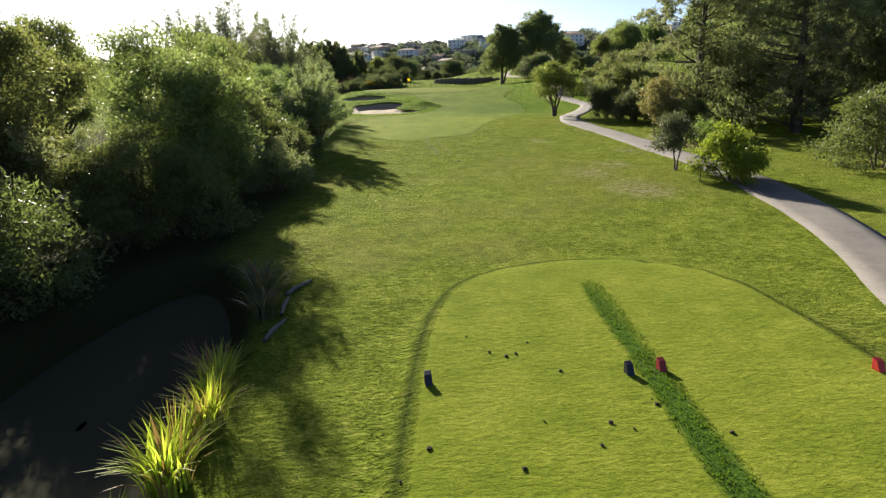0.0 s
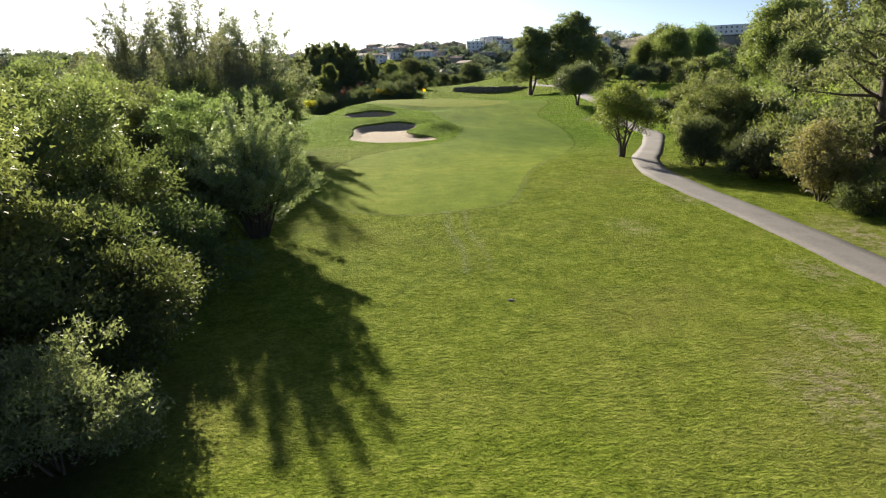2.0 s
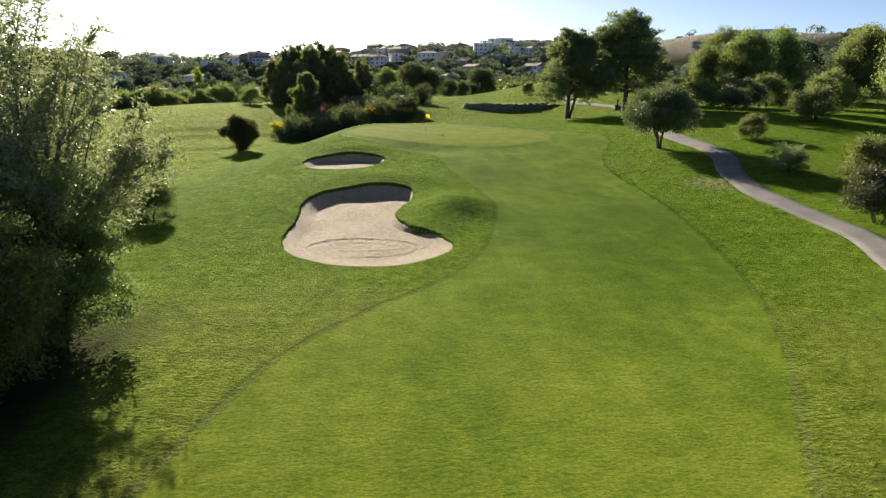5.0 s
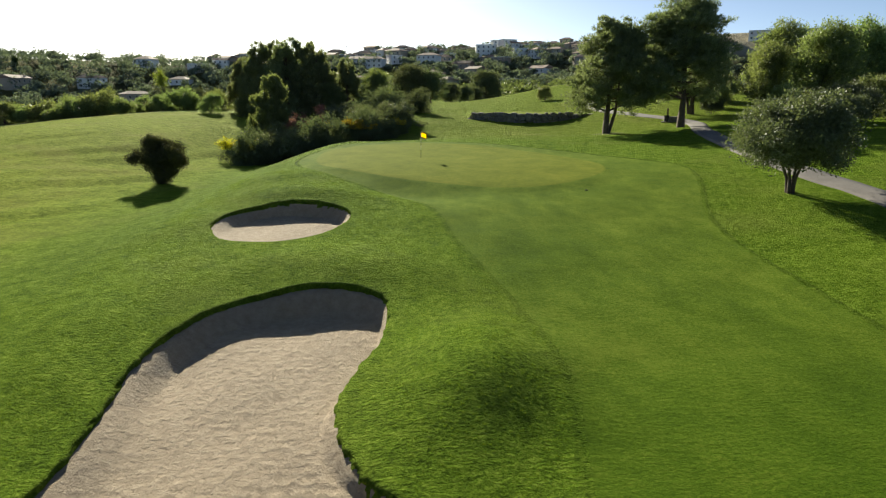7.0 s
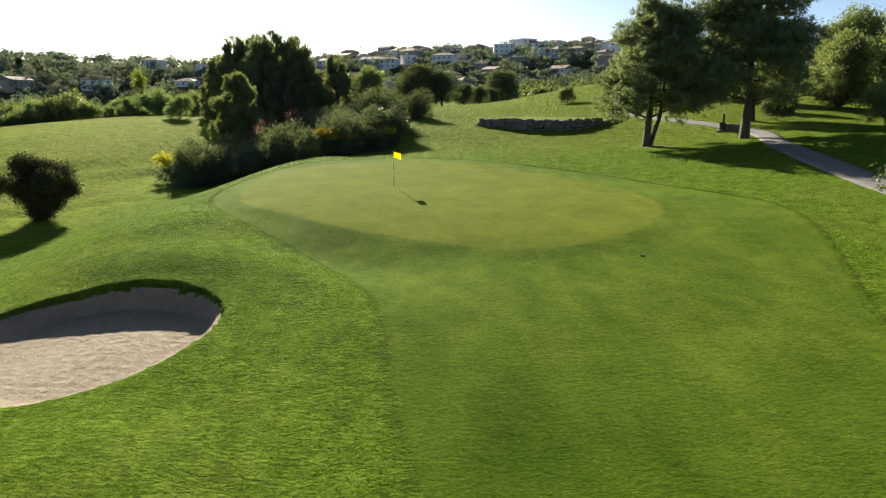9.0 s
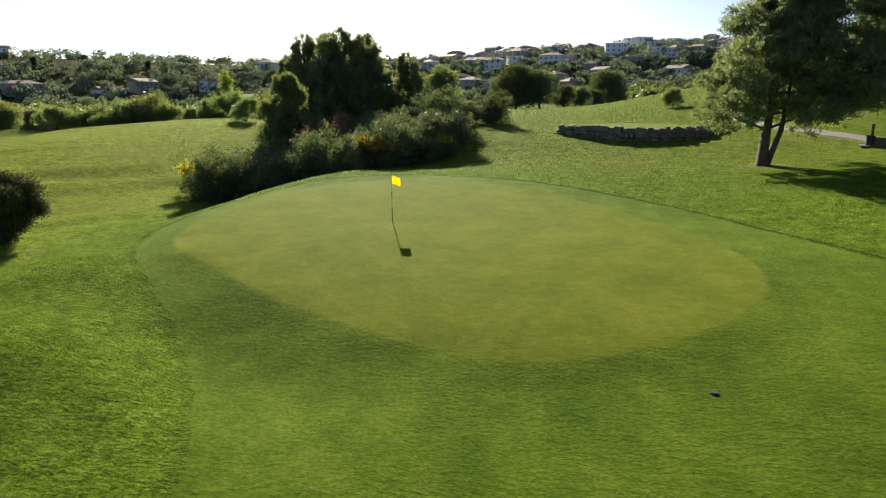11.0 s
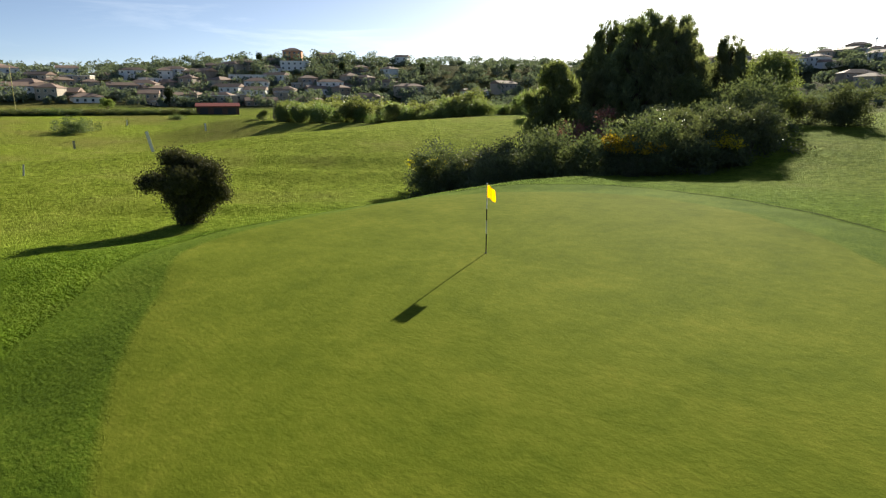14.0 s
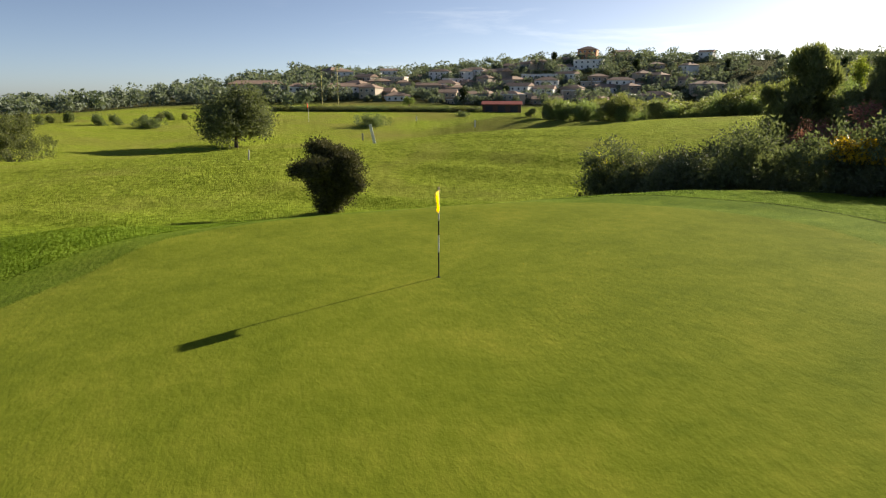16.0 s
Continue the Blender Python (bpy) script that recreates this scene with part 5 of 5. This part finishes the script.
for x, y, r, s in ((-0.35, -132.7, 60, 0.95), (-0.05, -132.0, 150, 0.8), (-0.5, -134.7, 220, 0.9), (-0.6, -129.9, 20, 0.85), (-0.9, -129.1, 100, 0.7), (-0.5, -130.6, 10, 0.75)):
    again(reed, x, y, r, s)
sedge = spot(reeds(82, "clump of grey-green sedge in the shade", 150, 0.95, 0.3, (("blade_clump", LEAF_OLIVE, 0.85), ("dry_blade_clump", REED_DRY, 0.15))), -0.5, -126.4, dz=0.1)
again(sedge, -0.9, -125.3, 80, 1.05)
again(sedge, -0.3, -127.4, 170, 0.9)
spot(reeds(83, "reddish dry seed heads among the reeds", 60, 1.2, 0.2, (("stalk_clump", LEAF_PURPLE, 1.0),)), -0.95, -129.6, dz=0.1)
log_mesh = limbs_mesh("edging_log", [[(0, 0, 0, 0.05), (0.5, 0.02, 0.01, 0.055), (1.2, -0.02, 0.0, 0.045)]], BARK_GREY, 8)
for x, y, r in ((0.05, -128.9, 82), (0.1, -127.5, 95), (-0.1, -126.0, 70)):
    ob = tagged(new("edging_log", log_mesh), "weathered grey log edging the pond bank", "log", "logs on the bank")
    ob.matrix_world = pose(x, y, ground_z(x, y) + 0.05, 0, 0, r)


# ---- on the tee ----
def tee_marker(x, y, mat, label):
    bm = bmesh.new()
    bmesh.ops.create_cube(bm, size=1, matrix=Matrix.Translation((0, 0, 0.085)) @ Matrix.Diagonal((0.13, 0.2, 0.17, 1)))
    for v in bm.verts:
        if v.co.z > 0.1:
            v.co.y = v.co.y * 0.6 + 0.05
            v.co.z += 0.04 * (v.co.y > 0.05)
    bmesh.ops.bevel(bm, geom=bm.edges[:], offset=0.012, segments=2, affect="EDGES", profile=0.6)
    me = bpy.data.meshes.new("block")
    bm.to_mesh(me)
    bm.free()
    me.materials.append(mat)
    root = thing("tee_marker", label, "tee marker", x, y, ground_z(x, y) + 0.0, 8, "tee markers")
    part("block", me, root)
    part("spike", limbs_mesh("spike", [[(0, 0, -0.1, 0.012), (0, 0, 0.02, 0.012)]], METAL, 6), root)
    return root


PAINT_BLUE = plain("paint_blue", (0.004, 0.005, 0.016), (0.008, 0.01, 0.03), 6, 0.45, 0.1)
tee_marker(3.5, -131.2, PAINT_BLUE, "dark blue tee marker block on the mown tee")
tee_marker(7.1, -131.1, PAINT_BLUE, "dark blue tee marker beside the uncut strip")
PAINT_MAROON = plain("paint_maroon", (0.2, 0.012, 0.012), (0.3, 0.02, 0.02), 6, 0.5, 0.1)
tee_marker(7.72, -131.0, PAINT_MAROON, "red tee marker block on the mown tee")
tee_marker(11.5, -131.3, PAINT_RED, "red tee marker at the tee's edge")
CLOD = plain("divot_soil", (0.02, 0.016, 0.008), (0.06, 0.06, 0.02), 20, 0.95, 0.8, 0.02)


def clod(seed, r):
    bm = bmesh.new()
    bmesh.ops.create_icosphere(bm, subdivisions=2, radius=r)
    rr = random.Random(seed)
    for v in bm.verts:
        v.co *= 0.7 + 0.5 * noise.noise(v.co * 30 + Vector((seed, 0, 0))) + 0.1 * rr.random()
        v.co.z *= 0.55
    me = bpy.data.meshes.new("divot")
    bm.to_mesh(me)
    bm.free()
    me.materials.append(CLOD)
    return me


clods = [clod(1, 0.045), clod(2, 0.03), clod(3, 0.05)]
rr = random.Random(5)
for x, y in ((4.7, -130.0), (5.0, -130.2), (5.2, -130.1), (3.5, -133.2), (4.8, -133.8), (5.3, -132.6), (6.0, -133.3), (6.3, -132.7), (6.6, -132.9), (3.1, -133.9), (4.3, -129.2), (5.5, -129.6), (7.2, -132.2), (8.0, -133.1), (5.9, -130.9)):
    ob = tagged(new("divot", rr.choice(clods)), "small dark clod of turf knocked out of the tee", "divot", "divots on the tee")
    ob.matrix_world = pose(x, y, ground_z(x, y) + 0.015, 0, 0, rr.uniform(0, 360)) @ Matrix.Scale(rr.uniform(0.6, 1.3), 4)
post = thing("marker_post", "thin green marker post in the rough by the path", "post", 17.05, -110.9, ground_z(17.05, -110.9))
part("stake", limbs_mesh("stake", [[(0, 0, -0.1, 0.025), (0, 0, 0.35, 0.025), (0, 0, 0.75, 0.02)]], plain("paint_green", (0.03, 0.06, 0.03), (0.06, 0.1, 0.05), 8, 0.6, 0.1), 8), post)
part("cap", box_mesh("cap", 0.05, 0.05, 0.05, PAINT_WHITE, 0.74, 0.01), post)


# ---- flag on the green ----
flag = thing("golf_flag", "yellow flag on a black and white striped pole in the hole", "flag", 0, 0, ground_z(0, 0))
for k, (a, b, mat) in enumerate(((0, 0.66, PAINT_BLACK), (0.66, 1.1, PAINT_WHITE), (1.1, 1.48, PAINT_BLACK), (1.48, 2.3, PAINT_WHITE))):
    part("pole_band", limbs_mesh("pole_band", [[(0, 0, a, 0.018), (0, 0, b, 0.018)]], mat, 10), flag)
cu, cv = np.meshgrid(np.linspace(0, 1, 13), np.linspace(0, 1, 9))
fx = cu * 0.52
fy = 0.045 * np.sin(cu * 7) * cu + 0.02 * np.sin(cv * 5) * cu
fz = 1.87 + cv * 0.4 - 0.1 * cu * cu
cloth = sheet("cloth", np.concatenate([fx, fx[::-1]]), np.concatenate([fy, fy[::-1] + 0.004]), np.concatenate([fz, fz[::-1]]), FLAG_YELLOW)
smooth_faces(cloth)
part("cloth", cloth, flag).rotation_euler = (0, 0, radians(-23))
part("knob", box_mesh("knob", 0.035, 0.035, 0.04, PAINT_WHITE, 2.29, 0.01), flag)
# no hole is cut: a near-black cap is painted for its shaded inside
part("cup_rim", limbs_mesh("cup_rim", [[(0, 0, -0.02, 0.056), (0, 0, 0.006, 0.056)], [(0, 0, 0.0, 0.05), (0, 0, 0.007, 0.001)]], HOLE, 14), flag)


# ---- stone wall below the next tee ----
wall = tagged(new("stone_wall"), "low bowed retaining wall of rough grey stone blocks", "wall", kind="structure")
wall.matrix_world = pose(16.5, 49.2, 0)


def stone_mesh(seed):
    bm = bmesh.new()
    bmesh.ops.create_cube(bm, size=1)
    bmesh.ops.bevel(bm, geom=bm.edges[:], offset=0.13, segments=1, affect="EDGES")
    for v in bm.verts:
        v.co += Vector([noise.noise(v.co * 2.3 + Vector((seed * 3.1, k * 7.7, 0))) for k in range(3)]) * 0.2
    me = bpy.data.meshes.new("stone")
    bm.to_mesh(me)
    bm.free()
    me.materials.append(STONE)
    return me


stones = [stone_mesh(k) for k in range(7)]
rr = random.Random(9)
for course in range(3):
    x = 6.2 + 0.3 * course
    while x < 26.6:
        w = rr.uniform(0.35, 1.0)
        c = x + w / 2
        slope = math.degrees(math.atan(12.0 * (c - 16.5) / 10.3**2))
        y = float(wall_y(np.array(c)))
        low_z = ground_z(c, y - 0.35) - 0.2
        hgt = (2.6 - 0.25 * abs((c - 16.5) / 10.3) ** 4 - low_z) / 3
        tall = hgt * rr.uniform(0.9, 1.25) + (rr.uniform(-0.12, 0.2) if course == 2 else 0)
        ob = new("stone", rr.choice(stones))
        ob.parent = wall
        ob.matrix_world = pose(c, y + 0.12 + rr.uniform(-0.13, 0.13), low_z + course * hgt + tall / 2, rr.uniform(-7, 7), rr.uniform(-8, 8), slope + rr.uniform(-12, 12)) @ Matrix.Diagonal((w * (1 + 0.3 * abs(math.sin(radians(slope)))), rr.uniform(0.5, 0.75), tall, 1))
        x += w * math.cos(radians(slope)) ** 0.3


# ---- ball washer and trough by the pines ----
def washer(x, y):
    root = thing("ball_washer", "wooden post with a stone trough beside the cart path", "ball washer", x, y, ground_z(x, y), -20)
    part("post", box_mesh("post", 0.22, 0.22, 1.9, BARK, 0, 0.02), root)
    part("trough", box_mesh("trough", 1.5, 0.9, 0.8, STONE, 0, 0.05), root).location = (0.95, 0.1, 0)
    part("bin", limbs_mesh("bin", [[(0, 0, 0, 0.3), (0, 0, 0.5, 0.33), (0, 0, 0.95, 0.34)]], PAINT_BLACK, 14), root).location = (-0.1, -0.5, 0)
    part("step", box_mesh("step", 2.6, 1.6, 0.1, STONE, 0, 0.03), root).location = (0.5, -0.2, 0)
    return root


washer(34.0, 32.0)


# ---- driving range and field: stakes, flags, screens, hedges ----
def stake(x, y, h, w, label, lean=0.0, mat=None):
    root = thing("white_stake", label, "stake", x, y, ground_z(x, y), 0, "white stakes")
    b = part("board", box_mesh("board", w, 0.06, h, mat or PAINT_WHITE, 0, 0.01), root)
    b.rotation_euler = (0, radians(lean), radians(70))
    part("foot", limbs_mesh("foot", [[(0, 0, -0.2, 0.04), (0, 0, 0.1, 0.03)]], METAL, 6), root)
    return root


stake(-56.6, 11.9, 2.2, 0.32, "tall leaning white board on the field's crest", -12)
stake(-46.5, -2.5, 0.9, 0.1, "short white stake in the field", 6)
stake(-202, 62, 1.7, 0.4, "white distance board on the range")
stake(-150, 63, 2.0, 0.4, "white distance board on the range")
stake(-150, 31, 1.8, 0.45, "grey distance board below the crest", 0, METAL)
rflag = thing("range_flag", "red flag on a white pole on the range", "flag", -204, 24.5, ground_z(-204, 24.5))
part("pole", limbs_mesh("pole", [[(0, 0, -0.1, 0.06), (0, 0, 6.0, 0.06)]], PAINT_WHITE, 8), rflag)
part("cloth", box_mesh("cloth", 1.5, 0.05, 1.5, FLAG_RED, 4.5), rflag).location = (-0.75, 0, 0)
POLE_YELLOW = plain("pole_yellow", (0.5, 0.42, 0.12), (0.6, 0.5, 0.18), 3, 0.6, 0.1)
for x, y in ((-262, 38.5), (-260, 45)):
    p_ = thing("range_pole", "tall slim yellow pole on the range", "pole", x, y, ground_z(x, y), 0, "range poles")
    part("shaft", limbs_mesh("shaft", [[(0, 0, -0.3, 0.14), (0, 0, 9, 0.14), (0, 0, 18.5, 0.1)]], POLE_YELLOW, 8), p_)
    part("cap", box_mesh("cap", 0.3, 0.3, 0.15, METAL, 18.4, 0.03), p_)
screen = thing("slatted_screen", "weathered grey slatted timber screen by the bushes", "screen", -155, 88.5, ground_z(-155, 88.5), 65)
for k in range(9):
    part("slat", box_mesh("slat", 0.25, 0.08, 4.2 + 0.3 * math.sin(k * 2.1), BARK_GREY), screen).location = (k * 0.36 - 1.5, 0.03 * (k % 2), 0)
part("rail", box_mesh("rail", 3.4, 0.1, 0.14, BARK_GREY, 1.2), screen).location = (0, 0.12, 0)
barn = thing("red_shed", "long low dark shed with a red roof", "shed", -245, 115, ground_z(-245, 115) - 0.3, 63)
part("wall", box_mesh("wall", 17, 7, 3.4, plain("shed_wall", (0.06, 0.035, 0.03), (0.12, 0.07, 0.05), 2, 0.9, 0.2)), barn)
part("roof", roof_mesh(17, 7, 1.3, 3.6, False, plain("roof_red", (0.28, 0.05, 0.04), (0.36, 0.08, 0.06), 1, 0.8, 0.3)), barn)
for k in range(3):
    part("door", box_mesh("door", 3.2, 0.12, 2.6, PAINT_BLACK, 0.2), barn).location = (k * 5.5 - 5.5, -3.5, 0)
clip = shrub(91, "long clipped dark hedge along the range", 2.6, 3.2, LEAF_DARK, 900, 10, 0.35, "clipped_hedge", "hedge", 26)
spot(clip, -246, 101, 63, 1.4, 0.9)
for k in range(12):
    again(clip, -247.5 - 1.6 * k, 94.5 - 6.6 * k, 78, 1.4, 0.9)
ball = shrub(92, "small clipped round bush on the range", 2.4, 1.4, LEAF_DARK, 220, 10, 0.3, "round_bush", "bush", 7)
spot(ball, -200, -57)
rr = random.Random(3)
for k in range(17):
    az, d = radians(86 + 22 * ((k * 0.382) % 1.0)), 196 + 5 * (k % 4) + 40 * ((k * 0.618) % 1.0)
    again(ball, 14 - d * math.sin(az), -5 + d * math.cos(az), k * 40, rr.uniform(0.8, 1.3))
mound = shrub(93, "low overgrown mound of rough grass on the range", 1.2, 4.2, LEAF_DARK, 700, 10, 0.25, "grass_mound", "mound", 22)
spot(mound, -184, 41, 0, 1.6, 1.5)
again(mound, -190, -24, 40, 1.15)
again(mound, -220, 86, 0, 0.75)
again(mound, -215, 8, 0, 0.9)
again(low, -84, -31, 40, 1.9)
again(multi, -268, 79, 10, 1.0, label="small lone tree on the range")
mast = thing("radio_mast", "thin dark radio mast on the hilltop", "mast", -84, 512, ground_z(-84, 512))
part("shaft", limbs_mesh("shaft", [[(0, 0, 0, 0.45), (0, 0, 8, 0.3), (0, 0, 17, 0.15)]], METAL, 8), mast)
part("antenna", box_mesh("antenna", 1.0, 1.0, 1.2, METAL, 14), mast)


# ---- sprinkler covers ----
def disc_mesh(name, r, h, mat, sides=18):
    bm = bmesh.new()
    bmesh.ops.create_cone(bm, cap_ends=True, segments=sides, radius1=r, radius2=r * 0.94, depth=h)
    me = bpy.data.meshes.new(name)
    bm.to_mesh(me)
    bm.free()
    me.materials.append(mat)
    return me


for x, y in ((5.65, -101.2), (12.4, -14.8)):
    root = thing("sprinkler_cover", "small dark round sprinkler cover set in the turf", "sprinkler", x, y, ground_z(x, y), 0, "sprinkler covers")
    part("rim", disc_mesh("rim", 0.12, 0.04, PAINT_BLACK), root, "")
    part("lid", disc_mesh("lid", 0.085, 0.02, HOLE), root).location = (0, 0, 0.025)


# ---- grass that stands above the mown turf ----
def tufts(name, label, n, box, keep, h, mat, seed):
    rng = np.random.default_rng(seed)
    x, y = rng.uniform(box[0], box[1], n), rng.uniform(box[2], box[3], n)
    ok = keep(x, y)
    x, y = x[ok], y[ok]
    z = height(x, y) - 0.01
    p = np.repeat(np.stack([x, y, z], -1), 3, 0) + rng.normal(size=(len(x) * 3, 3)) * np.array([0.03, 0.03, 0.0])
    along = rng.normal(size=p.shape) * 0.55 + np.array([0, 0, 1.0])
    me = leaves_mesh(name, p, along, h, h * 0.34, mat, rng, 0.5)
    return tagged(new(name, me), label, "grass", kind="stuff")


def off_lawn(x, y):
    d = np.maximum.reduce([inside(x, y, o) for o in (FAIRWAY, TEE, GREEN, SAND_A, SAND_B, ASSUMED_POND)])
    patch = np.sin(x * 1.7 + 2 * np.sin(y * 0.6)) + np.sin(y * 1.3 + 2 * np.sin(x * 0.5)) + np.sin(x * 4.1) * np.sin(y * 3.7)
    return (d < -0.15) & (patch > -0.9) & (np.abs(x - 20) > 1.4)


BLADE = leafy("rough_blade", (0.07, 0.105, 0.012), (0.19, 0.225, 0.026), 0.35, 0.8)
BLADE_LUSH = leafy("lush_blade", (0.06, 0.095, 0.009), (0.15, 0.195, 0.02), 0.4, 0.8)
BLADE_DARK = leafy("strip_blade", (0.03, 0.075, 0.01), (0.08, 0.15, 0.018), 0.4, 0.7)
tufts("rough_grass", "tufted rough grass between tee and fairway", 110000, (-3, 19, -138, -66), off_lawn, 0.045, BLADE, 1)
tufts("bank_grass", "long rough grass on the bunker mounds", 60000, (-15, 8, -58, -9), off_lawn, 0.05, BLADE_LUSH, 2)
tufts("uncut_strip", "dark uncut strip of grass down the tee", 9000, (6.8, 8.3, -141.5, -125.8), lambda x, y: inside(x, y, STRIP) > -0.05, 0.05, BLADE_DARK, 3)
